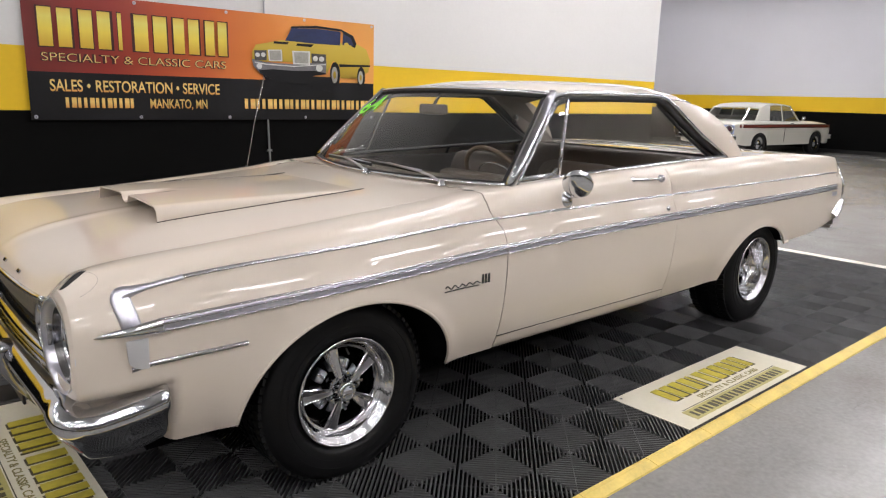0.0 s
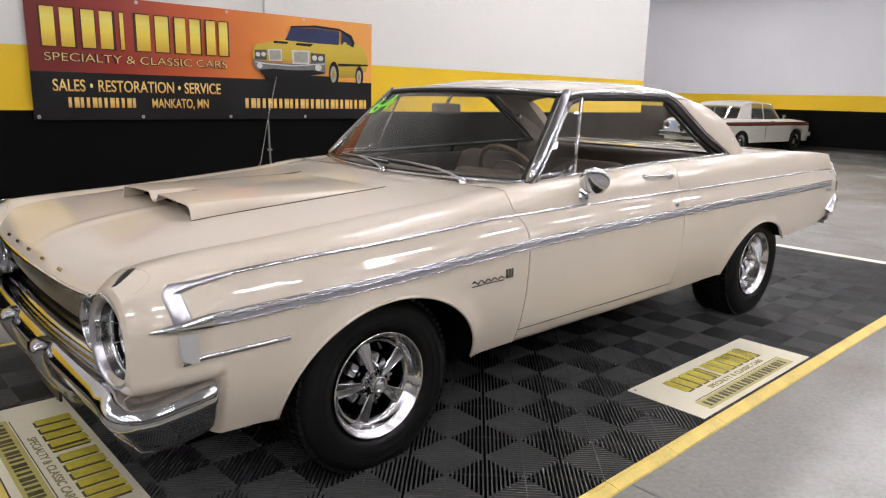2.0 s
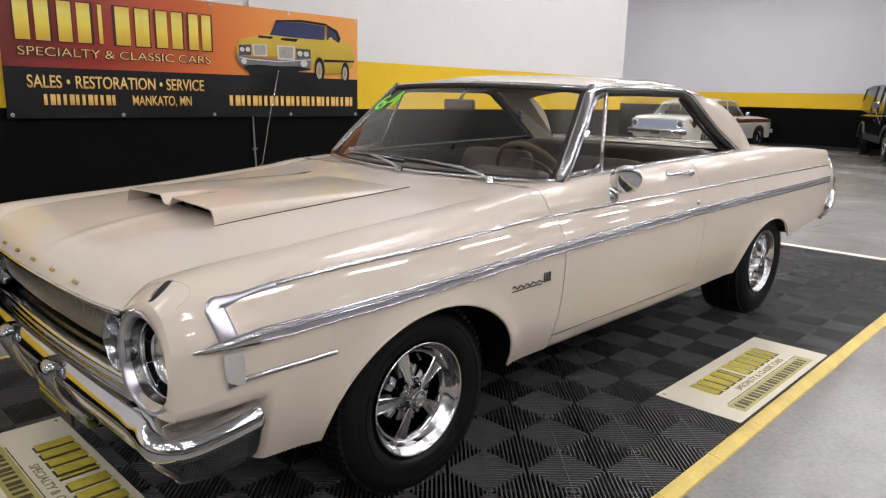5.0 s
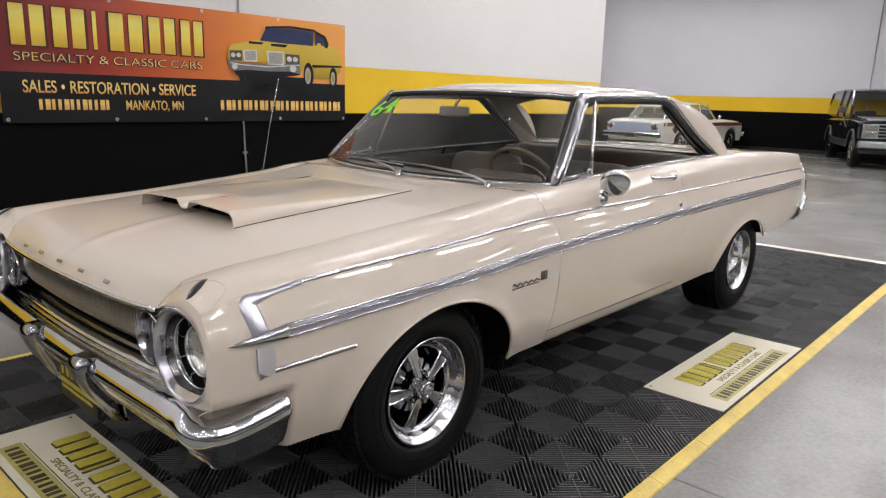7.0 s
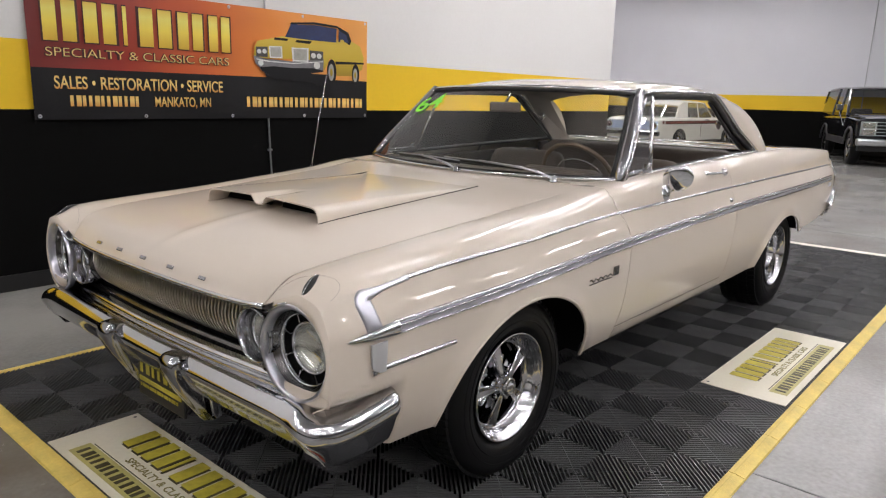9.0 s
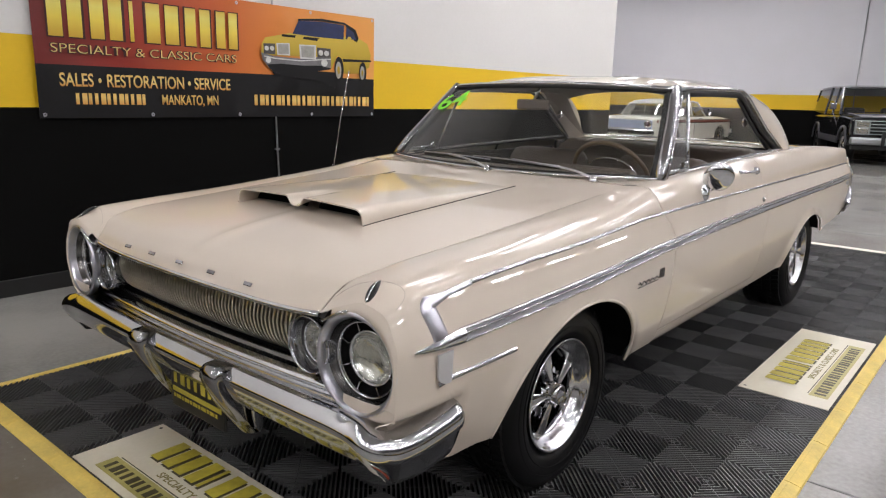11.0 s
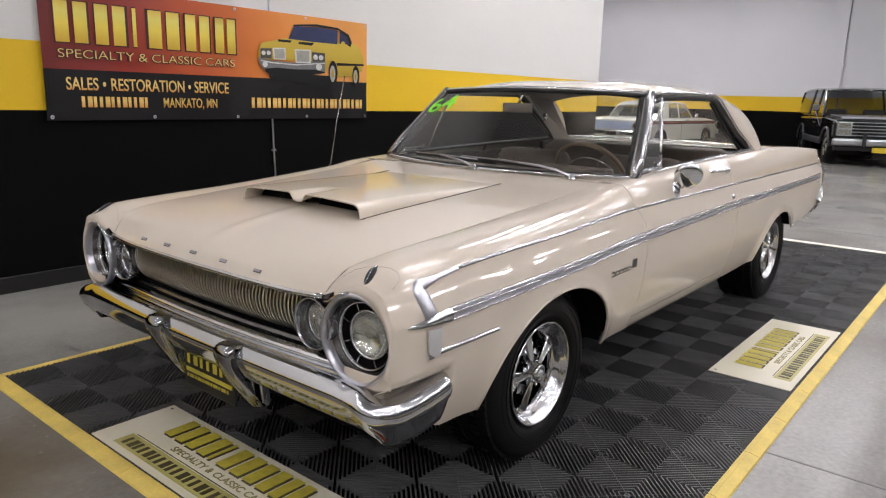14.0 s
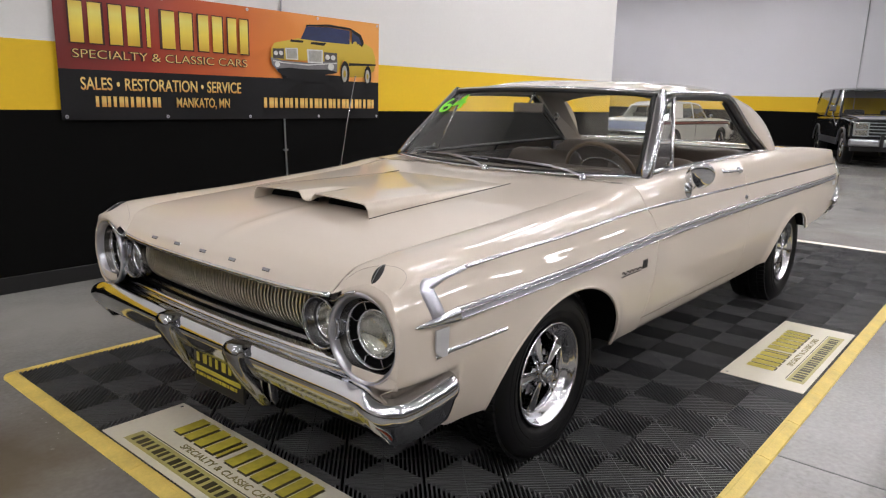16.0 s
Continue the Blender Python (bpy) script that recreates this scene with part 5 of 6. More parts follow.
def tile_mesh():
    """A vented tile: four squares of slanting ribs over a recessed base."""
    verts, faces, mats = [], [], []

    def add(poly, z0, z1, sides=True, mi=0):
        k, n = len(verts), len(poly)
        verts.extend((u, v, z0) for u, v in poly)
        verts.extend((u, v, z1) for u, v in poly)
        faces.append([k + n + i for i in range(n)])
        mats.append(mi)
        if sides:
            for i in range(n):
                faces.append((k + i, k + (i + 1) % n, k + n + (i + 1) % n, k + n + i))
                mats.append(mi)
    def slope(low, high):
        """A rib with leaning sides."""
        k, n = len(verts), len(low)
        verts.extend((u, v, 0.001) for u, v in low)
        verts.extend((u, v, RIB_Z) for u, v in high)
        faces.append([k + n + i for i in range(n)])
        mats.append(0)
        for i in range(n):
            faces.append((k + i, k + (i + 1) % n, k + n + (i + 1) % n, k + n + i))
            mats.append(0)
    g = 0.0008
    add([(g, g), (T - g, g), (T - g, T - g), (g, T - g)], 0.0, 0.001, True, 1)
    a = T / 2
    r2 = math.sqrt(0.5)
    for i in range(2):
        for j_ in range(2):
            n = (r2, r2) if (i + j_) % 2 == 0 else (r2, -r2)
            lo = 0 if (i + j_) % 2 == 0 else -a * r2
            count = 18
            pitch = 2 * a * r2 / count
            for k in range(count):
                p = clip_strip(n, lo + (k + 0.5) * pitch, pitch * 0.34, a - 2 * g)
                q = clip_strip(n, lo + (k + 0.5) * pitch, pitch * 0.29, a - 2 * g)
                if p and q and len(p) == len(q):
                    slope([(u + i * a + g, v + j_ * a + g) for u, v in p], [(u + i * a + g, v + j_ * a + g) for u, v in q])
                elif q:
                    add([(u + i * a + g, v + j_ * a + g) for u, v in q], 0.001, RIB_Z)
            m = (r2, -r2) if (i + j_) % 2 == 0 else (r2, r2)
            p = clip_strip(m, 0 if (i + j_) % 2 == 0 else a * r2, 0.0028, a)
            add([(u + i * a, v + j_ * a) for u, v in p], RIB_Z - 0.001, RIB_Z + 0.0004, False, 2)
    me = bpy.data.meshes.new("floor_tile")
    me.from_pydata(verts, [], faces)
    me.materials.append(TILE)
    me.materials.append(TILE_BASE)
    me.materials.append(SPINE)
    for p, mi in zip(me.polygons, mats):
        p.material_index = mi
    return me


SPINE = material("worn tile spine", (0.085, 0.085, 0.086), 0.5)
pad = thing("tile_floor", "black ribbed interlocking floor tiles under the coupe", "tile floor", pose(PX0, PY0, 0.001), kind="structure")
tm = tile_mesh()
for i in range(NX):
    for k in range(NY):
        t_ = new("floor_tile", tm)
        t_.parent = pad
        t_.matrix_basis = pose(i * T, k * T, random.uniform(-0.0004, 0.0004))


def edge_mesh(length, wide=1.0, mat_=None):
    bm = bmesh.new()
    rows = []
    for u in (0.0012, length - 0.0012):
        rows.append([Vector((u, v * wide, z)) for v, z in ((0.0, 0.0), (0.0, 0.0125), (-0.003, 0.0138), (-0.018, 0.0138), (-0.020, 0.0125), (-0.022, 0.0138), (-0.060, 0.006), (-0.064, 0.0))])
    sheet(rows, bm)
    for r in rows:
        bm.faces.new([bm.verts.new(p) for p in r])
    bmesh.ops.recalc_face_normals(bm, faces=bm.faces)
    me = bpy.data.meshes.new("edge_piece")
    bm.to_mesh(me)
    bm.free()
    me.materials.append(mat_ or EDGING)
    return me


em = edge_mesh(T)
# rear pieces made wider, to carry the painted glare
em_glare = edge_mesh(T, 2.5, EDGING_GLARE)
edging = thing("floor_edging", "scuffed yellow plastic ramp edging round the tiles", "floor edging", pose(0, 0, 0.001), kind="structure")
for i in range(NX):
    for m in (pose(PX0 + i * T, PY0, 0), pose(PX0 + (i + 1) * T, PY1, 0, 0, 0, 180)):
        e_ = new("edge_piece", em)
        e_.parent, e_.matrix_basis = edging, m
for k in range(NY):
    for m, me_ in ((pose(PX0, PY0 + (k + 1) * T, 0, 0, 0, -90), em), (pose(PX1, PY0 + k * T, 0, 0, 0, 90), em_glare)):
        e_ = new("edge_piece", me_)
        e_.parent, e_.matrix_basis = edging, m
for cx, cy, a0 in ((PX0, PY0, 180), (PX1, PY0, 270), (PX1, PY1, 0), (PX0, PY1, 90)):
    bm = bmesh.new()
    vs0 = [(0.0, 0.0, 0.0138)] + [(0.06 * math.cos(math.radians(t)), 0.06 * math.sin(math.radians(t)), 0.004) for t in range(0, 91, 15)]
    vv = [bm.verts.new(p) for p in vs0]
    for i in range(1, len(vv) - 1):
        bm.faces.new((vv[0], vv[i], vv[i + 1]))
    c_ = part("edge_corner", bm, EDGING, edging, thick=0.002)
    c_.matrix_basis = pose(cx, cy, 0, 0, 0, a0)


GOLD_M = material("dark gold print", (0.22, 0.185, 0.05), 0.45)


def sign_board(name, m, length, depth, label):
    """Board lying on the tiles; u along its writing, v up the writing."""
    b = thing(name, label, "sign board", m, group="sign boards on the tiles")
    bm = box(0, length, 0, depth, 0, 0.004)
    part("board", bm, PLATE, b, bevel=0.0015)
    up = Matrix.Translation((0, 0, 0.004))
    k = length / 1.16
    block_word("word_shadow", (1, 1.05, 0.3, 1.1, 1, 0.85), 0.130, 0.016 * k, 0.76 * k, up @ Matrix.Translation((0.212 * k, 0.182, 0.0)), GOLD_D, b, lift=0.0008)
    block_word("word_block", (1, 1.05, 0.3, 1.1, 1, 0.85), 0.130, 0.020 * k, 0.76 * k, up @ Matrix.Translation((0.20 * k, 0.190, 0.0008)), GOLD, b, lift=0.0012)
    line_of_words("board_word", "SPECIALTY & CLASSIC CARS", 0.042, up @ Matrix.Translation((0.34 * k, 0.135, 0.0004)), GOLD_M, b, width=0.56 * k, raise_by=0.0006)
    part("board_rule", box(0.14 * k, 1.02 * k, 0.1125, 0.1165, 0.004, 0.0048), GOLD_D, b)
    part("board_band", box(0.12 * k, 1.02 * k, 0.028, 0.108, 0.004, 0.0046), material("pale gold band", (0.42, 0.37, 0.12), 0.4, 0, 0.2, 6, 50), b)
    bar_row("address_bar", 22, 0.84 * k, 0.048, up @ Matrix.Translation((0.15 * k, 0.043, 0.0006)), GOLD_D, b, lift=0.0008, fill=0.62)
    part("fixing_hole", lathe([(0.0, 0.0046), (0.007, 0.0046)], 16, Matrix.Translation((0.03, depth - 0.025, 0))), BLACK, b)
    return b


sign_board("sign_board", pose(1.292, -1.457, RIB_Z + 0.001), 1.158, 0.385, "off-white sign board with gold blocks beside the coupe")
sign_board("sign_board", pose(-1.064, 0.497, RIB_Z + 0.001, 0, 0, -90), 1.16, 0.347, "off-white sign board with gold blocks before the bumper")

# ---------------- the banner on the wall ----------------
def gradient(name, stops, axis="X", lo=0.0, hi=1.0, rough=0.35, bump=0.0):
    """A printed sheet whose ink runs from colour to colour along one axis."""
    m = material(name, (0.5, 0.5, 0.5), rough, 0, 0.05, 3, 60, coat=0.15, bump=bump, bscale=4)
    nt = m.node_tree
    tc = nt.nodes.new("ShaderNodeTexCoord")
    sp = nt.nodes.new("ShaderNodeSeparateXYZ")
    nt.links.new(tc.outputs["Object"], sp.inputs[0])
    mr = nt.nodes.new("ShaderNodeMapRange")
    mr.inputs["From Min"].default_value, mr.inputs["From Max"].default_value = lo, hi
    nt.links.new(sp.outputs[axis], mr.inputs["Value"])
    cr = nt.nodes.new("ShaderNodeValToRGB")
    while len(cr.color_ramp.elements) < len(stops):
        cr.color_ramp.elements.new(0.5)
    for e, (p, c) in zip(cr.color_ramp.elements, stops):
        e.position, e.color = p, (*c, 1)
    nt.links.new(mr.outputs[0], cr.inputs[0])
    nt.links.new(cr.outputs[0], nt.nodes["Principled BSDF"].inputs["Base Color"])
    return m


BW, BH, SPLIT = 2.91, 0.875, 0.335
INK_SUN = gradient("red to orange banner print", [(0.0, (0.15, 0.014, 0.012)), (0.2, (0.30, 0.028, 0.018)), (0.42, (0.58, 0.11, 0.025)), (0.7, (0.78, 0.28, 0.05)), (1.0, (0.80, 0.36, 0.085))], "X", 0, BW, bump=0.5)
INK_DARK = material("black banner print", (0.0068, 0.0064, 0.0078), 0.42, 0, 0.3, 2, 60, spec=0.3, bump=0.8, bscale=3)
INK_GOLD = gradient("gold lettering print", [(0.0, (0.62, 0.36, 0.03)), (0.45, (0.85, 0.66, 0.09)), (0.75, (0.80, 0.70, 0.16)), (1.0, (0.70, 0.48, 0.06))], "Z", 0.5, 0.78)
INK_PALE = material("pale gold print", (0.80, 0.62, 0.22), 0.5, 0, 0.08, 10, 80)
INK_LINE = gradient("gold to orange line print", [(0.0, (0.72, 0.30, 0.06)), (0.22, (0.86, 0.62, 0.20)), (0.40, (0.85, 0.50, 0.12)), (0.55, (0.72, 0.32, 0.07)), (0.75, (0.90, 0.70, 0.26)), (1.0, (0.84, 0.50, 0.13))], "Z", 0.085, 0.30)
INK_EDGE = material("dark red print", (0.055, 0.012, 0.008), 0.5)
INK_CAR = gradient("mustard car print", [(0.0, (0.22, 0.14, 0.01)), (0.5, (0.52, 0.36, 0.03)), (1.0, (0.62, 0.45, 0.06))], "Z", 0.28, 0.68)
INK_BLUE = material("deep blue print", (0.012, 0.022, 0.085), 0.4, 0, 0.3, 6, 50)
INK_GREY = material("grey print", (0.36, 0.35, 0.32), 0.4, 0, 0.2, 20, 90)
INK_SHADE = material("charcoal print", (0.07, 0.065, 0.06), 0.4, 0, 0.3, 12, 60)
INK_STEEL = material("mid grey print", (0.17, 0.165, 0.17), 0.4, 0, 0.3, 14, 60)
INK_SILVER = material("pale grey print", (0.62, 0.62, 0.60), 0.4, 0, 0.2, 20, 90)


def ripple(u, v):
    fold = 0.0040 * math.exp(-((u - 1.75 - 1.3 * (v - 0.17)) / 0.07) ** 2) - 0.003 * math.exp(-((u - 1.95 - 1.2 * (v - 0.17)) / 0.09) ** 2) + 0.003 * math.exp(-((u - 2.5 + 1.0 * (v - 0.2)) / 0.08) ** 2)
    return 0.025 + fold + 0.0022 * math.sin(u * 5.1 + v * 7) + 0.0015 * math.sin(u * 13 - v * 11) + 0.002 * math.sin(u * 2.2 + 1)


banner = thing("wall_banner_sign", "printed vinyl banner, red to orange over black, hung on the wall", "banner", pose(-0.197, WALL_Y, 1.115))
for nm, v0, v1, mt_ in (("banner_upper", SPLIT, BH, INK_SUN), ("banner_lower", 0.0, SPLIT, INK_DARK)):
    rows = [[Vector((u, -ripple(u, v), v)) for v in np.linspace(v0, v1, 12)] for u in np.linspace(0, BW, 80)]
    part(nm, sheet(rows), mt_, banner, smooth=True, thick=0.0012)
UP = pose(0, -0.0335, 0, 90, 0, 0)
block_word("word_edge", (1.05, 1.05, 0.32, 1.2, 1.0, 0.9), 0.278, 0.028, 1.385, UP @ Matrix.Translation((0.080, 0.500, 0)), INK_EDGE, banner, lift=0.0006, stroke=0.25)
block_word("word_block", (1.05, 1.05, 0.32, 1.2, 1.0, 0.9), 0.262, 0.052, 1.361, UP @ Matrix.Translation((0.092, 0.508, 0.0006)), INK_GOLD, banner, lift=0.0008, stroke=0.19)
line_of_words("banner_word_edge", "SPECIALTY & CLASSIC CARS", 0.084, UP @ Matrix.Translation((0.088, 0.408, 0.001)), INK_EDGE, banner, width=1.345, raise_by=0.0005, bold=0.03)
line_of_words("banner_word", "SPECIALTY & CLASSIC CARS", 0.081, UP @ Matrix.Translation((0.092, 0.410, 0.0025)), INK_PALE, banner, width=1.338, raise_by=0.0003, bold=-0.014)
line_of_words("banner_word", "SALES \u2022 RESTORATION \u2022 SERVICE", 0.118, UP @ Matrix.Translation((0.132, 0.203, 0.001)), INK_LINE, banner, width=1.24, raise_by=0.0008)
bar_row("phone_bar", 12, 0.485, 0.072, UP @ Matrix.Translation((0.226, 0.088, 0)), INK_LINE, banner, lift=0.0012, fill=0.66)
line_of_words("banner_word", "MANKATO, MN", 0.100, UP @ Matrix.Translation((0.812, 0.090, 0.001)), INK_LINE, banner, width=0.45, raise_by=0.0008)
bar_row("address_bar", 24, 1.275, 0.082, UP @ Matrix.Translation((1.590, 0.092, 0)), INK_LINE, banner, lift=0.0012, fill=0.68)


def flat(name, pts, lift, mat_):
    return part(name, prism(pts, lift, lift + 0.0006, UP), mat_, picture)


def disc(name, u, v, a, b, lift, mat_):
    return flat(name, [(u + a * math.cos(t), v + b * math.sin(t)) for t in np.linspace(0, 2 * math.pi, 21)[:-1]], lift, mat_)


picture = part("car_picture", prism([(1.757, 0.387), (2.454, 0.379), (2.461, 0.236), (2.243, 0.305), (1.784, 0.331)], 0.0, 0.0006, UP), INK_DARK, banner, "printed picture of a mustard muscle car")
flat("printed_body", [(1.673, 0.566), (1.705, 0.618), (1.952, 0.672), (2.199, 0.675), (2.520, 0.687), (2.685, 0.698), (2.818, 0.645), (2.863, 0.545), (2.844, 0.441), (2.716, 0.379), (2.536, 0.373), (2.518, 0.477), (2.459, 0.524), (2.386, 0.402), (2.381, 0.501), (1.665, 0.484)], 0.0010, INK_CAR)
flat("printed_bumper", [(1.665, 0.502), (1.788, 0.481), (2.056, 0.475), (2.387, 0.516), (2.380, 0.402), (2.194, 0.375), (1.836, 0.343), (1.743, 0.381), (1.679, 0.443)], 0.0018, INK_STEEL)
flat("printed_valance", [(1.722, 0.412), (1.850, 0.425), (2.060, 0.420), (2.262, 0.428), (2.380, 0.412), (2.380, 0.402), (2.194, 0.375), (1.836, 0.343), (1.743, 0.381)], 0.0026, INK_DARK)
flat("printed_bumper_line", [(1.690, 0.480), (1.800, 0.468), (2.055, 0.462), (2.380, 0.492), (2.380, 0.484), (2.055, 0.453), (1.800, 0.459), (1.692, 0.470)], 0.0026, INK_SILVER)
flat("printed_glass", [(2.040, 0.776), (2.286, 0.791), (2.538, 0.782), (2.532, 0.663), (2.227, 0.662), (1.978, 0.669)], 0.0018, INK_BLUE)
flat("printed_roof", [(2.041, 0.790), (2.286, 0.815), (2.539, 0.806), (2.673, 0.757), (2.710, 0.689), (2.691, 0.648), (2.654, 0.665), (2.551, 0.787), (2.286, 0.796), (2.030, 0.775)], 0.0026, INK_DARK)
flat("printed_glass", [(2.563, 0.769), (2.648, 0.735), (2.679, 0.672), (2.556, 0.669)], 0.0034, INK_BLUE)
flat("printed_scoop", [(1.872, 0.657), (2.011, 0.657), (1.999, 0.638), (1.866, 0.638)], 0.0018, INK_DARK)
flat("printed_scoop", [(2.093, 0.653), (2.261, 0.655), (2.232, 0.629), (2.081, 0.634)], 0.0018, INK_DARK)
flat("printed_stripe", [(2.519, 0.498), (2.864, 0.504), (2.864, 0.488), (2.525, 0.473)], 0.0018, INK_DARK)
flat("printed_grille", [(1.812, 0.584), (1.944, 0.592), (1.947, 0.494), (1.820, 0.492)], 0.0026, INK_SILVER)
flat("printed_mesh", [(1.825, 0.575), (1.931, 0.582), (1.934, 0.503), (1.832, 0.501)], 0.0034, INK_GREY)
flat("printed_grille", [(2.042, 0.588), (2.220, 0.594), (2.218, 0.478), (2.050, 0.475)], 0.0026, INK_SILVER)
flat("printed_mesh", [(2.060, 0.578), (2.203, 0.582), (2.201, 0.489), (2.066, 0.487)], 0.0034, INK_GREY)
flat("printed_lamp_panel", [(1.688, 0.572), (1.801, 0.579), (1.799, 0.495), (1.690, 0.494)], 0.0026, INK_SHADE)
flat("printed_lamp_panel", [(2.231, 0.576), (2.382, 0.575), (2.381, 0.501), (2.236, 0.494)], 0.0026, INK_SHADE)
disc("printed_lamp", 1.717, 0.537, 0.021, 0.018, 0.0042, INK_SILVER)
disc("printed_lamp", 1.769, 0.540, 0.021, 0.018, 0.0042, INK_SILVER)
disc("printed_lamp", 2.271, 0.534, 0.026, 0.023, 0.0042, INK_SILVER)
disc("printed_lamp", 2.335, 0.533, 0.027, 0.022, 0.0042, INK_SILVER)
disc("printed_lamp", 1.730, 0.446, 0.026, 0.023, 0.0042, INK_SILVER)
disc("printed_lamp", 2.310, 0.453, 0.035, 0.030, 0.0042, INK_SILVER)
disc("printed_tyre", 2.476, 0.406, 0.054, 0.109, 0.0034, INK_DARK)
disc("printed_rim", 2.470, 0.400, 0.033, 0.073, 0.0042, INK_GREY)
disc("printed_hub", 2.470, 0.400, 0.016, 0.033, 0.0050, INK_CAR)
disc("printed_tyre", 2.761, 0.391, 0.045, 0.093, 0.0034, INK_DARK)
disc("printed_rim", 2.755, 0.386, 0.027, 0.061, 0.0042, INK_GREY)
disc("printed_hub", 2.755, 0.386, 0.013, 0.027, 0.0050, INK_CAR)
disc("printed_mirror", 2.599, 0.677, 0.024, 0.015, 0.0042, INK_CAR)
for u in np.linspace(0.03, BW - 0.03, 5):
    for v in (0.022, BH - 0.022):
        part("grommet", lathe([(0.004, 0.001), (0.010, 0.002), (0.013, 0.0)], 14, UP @ Matrix.Translation((u, v, 0.0))), BRUSHED, banner, smooth=True)

# ---------------- the other vehicles ----------------
CREAM = material("cream car paint", (0.66, 0.64, 0.56), 0.3, 0, 0.02, 3, 200, coat=1.0)
STRIPE = material("dark red stripe paint", (0.20, 0.035, 0.02), 0.35, coat=0.6)
BLACKCAR = material("glossy black car paint", (0.010, 0.010, 0.012), 0.18, 0, 0.1, 3, 200, coat=1.0)
GREYCAR = material("dark silver car paint", (0.50, 0.50, 0.53), 0.5, 0.6, 0.05, 3, 200, coat=1.0)
SMOKED = material("dark smoked lamp lens", (0.06, 0.02, 0.03), 0.2, coat=0.6)
TAILMETAL = material("ribbed silver tail panel", (0.44, 0.52, 0.72), 0.35, 0.5, 0.05, 8, 120)
CHARCOAL = material("charcoal cladding paint", (0.07, 0.07, 0.08), 0.3, 0, 0.1, 5, 120, coat=0.5)
DARKGLASS = glass_material("tinted car glass", (0.72, 0.75, 0.75), 1.5)


def far_wheel(parent, x, y, r, w, s):
    root = Matrix.Translation((x, y, r)) @ pose(0, 0, 0, -90 * s, 0, 0)
    t_ = part("wheel", lathe([(r * 0.62, -w), (r * 0.95, -w), (r, -w * 0.7), (r, -w * 0.3), (r * 0.95, 0), (r * 0.62, 0.004)], 36, root), RUBBER, parent, smooth=True)
    part("rim", lathe([(0.0, 0.0), (r * 0.15, 0.006), (r * 0.22, -0.02), (r * 0.45, -0.03), (r * 0.56, -0.01), (r * 0.63, 0.006), (r * 0.66, 0.0)], 36, root), CHROME, t_, smooth=True)


def far_body(parent, name, xs, half, top, bottom, arches, mat_, crown=0.02, shoulder=0.07):
    """A car's lower body: sections along x with cut wheel arches."""
    rows = []
    stn = set(np.round(np.linspace(xs[0], xs[1], 60), 3))
    for c, a, b, z0 in arches:
        stn |= {round(c - a * math.cos(math.pi * k / 20), 3) for k in range(21)}
    for x in sorted(stn):
        if not xs[0] <= x <= xs[1]:
            continue
        w, zt, zb = half(x), top(x), bottom(x)
        for c, a, b, z0 in arches:
            if abs(x - c) < a:
                zb = max(zb, z0 + b * math.sqrt(1 - ((x - c) / a) ** 2))
        r = []
        for k in range(-6, 7):
            r.append(Vector((x, w * 0.86 * k / 6, zt + crown * (1 - (k / 6) ** 2))))
        side = [(0.94, -0.012), (0.98, -0.035), (1.0, -shoulder)] + [(1.0 - 0.03 * q * q, -shoulder + (zb - zt + shoulder) * q) for q in (0.25, 0.5, 0.75, 1.0)]
        r = [Vector((x, -w * f, zt + dz)) for f, dz in reversed(side)] + r + [Vector((x, w * f, zt + dz)) for f, dz in side]
        rows.append(r)
    bm = sheet(rows, flip=True)
    for r in (rows[0], rows[-1]):
        bm.faces.new([bm.verts.new(p) for p in r])
    ob = part(name, bm, mat_, parent, smooth=False)
    ob.data.shade_smooth()
    ob.data.set_sharp_from_angle(angle=radians(35))
    return ob


# cream coupe parked nose to the far wall
hd = radians(-5)
cc = Vector((20.0, 5.64, 0)) - Vector((math.cos(hd), math.sin(hd), 0)) * 1.45 + Vector((-math.sin(hd), math.cos(hd), 0)) * 0.74
fc = thing("parked_coupe", "cream two-door coupe with dark red side stripe, parked", "car", pose(cc.x, cc.y, 0, 0, 0, -5))
fh = curve((-2.55, 0.78), (-2.3, 0.86), (-1, 0.90), (1, 0.90), (2.0, 0.87), (2.3, 0.80))
ft = curve((-2.55, 0.84), (-2.45, 0.90), (-1.6, 0.94), (0.4, 0.92), (1.0, 0.93), (2.1, 0.86), (2.3, 0.80))
fbm = curve((-2.55, 0.36), (-2.0, 0.30), (2.3, 0.30))
far_body(fc, "body", (-2.55, 2.3), fh, ft, fbm, ((-1.47, 0.36, 0.30, 0.33), (1.45, 0.38, 0.34, 0.33)), CREAM)
rows = []
for x, w, z in ((-1.30, 0.66, 1.25), (-1.05, 0.68, 1.345), (-0.6, 0.69, 1.375), (-0.1, 0.69, 1.37), (0.15, 0.68, 1.335)):
    rows.append([Vector((x, w * v, z - 0.035 * abs(v) ** 4)) for v in np.linspace(-1, 1, 13)])
part("roof", sheet(rows), CREAM, fc, smooth=True, thick=0.03)
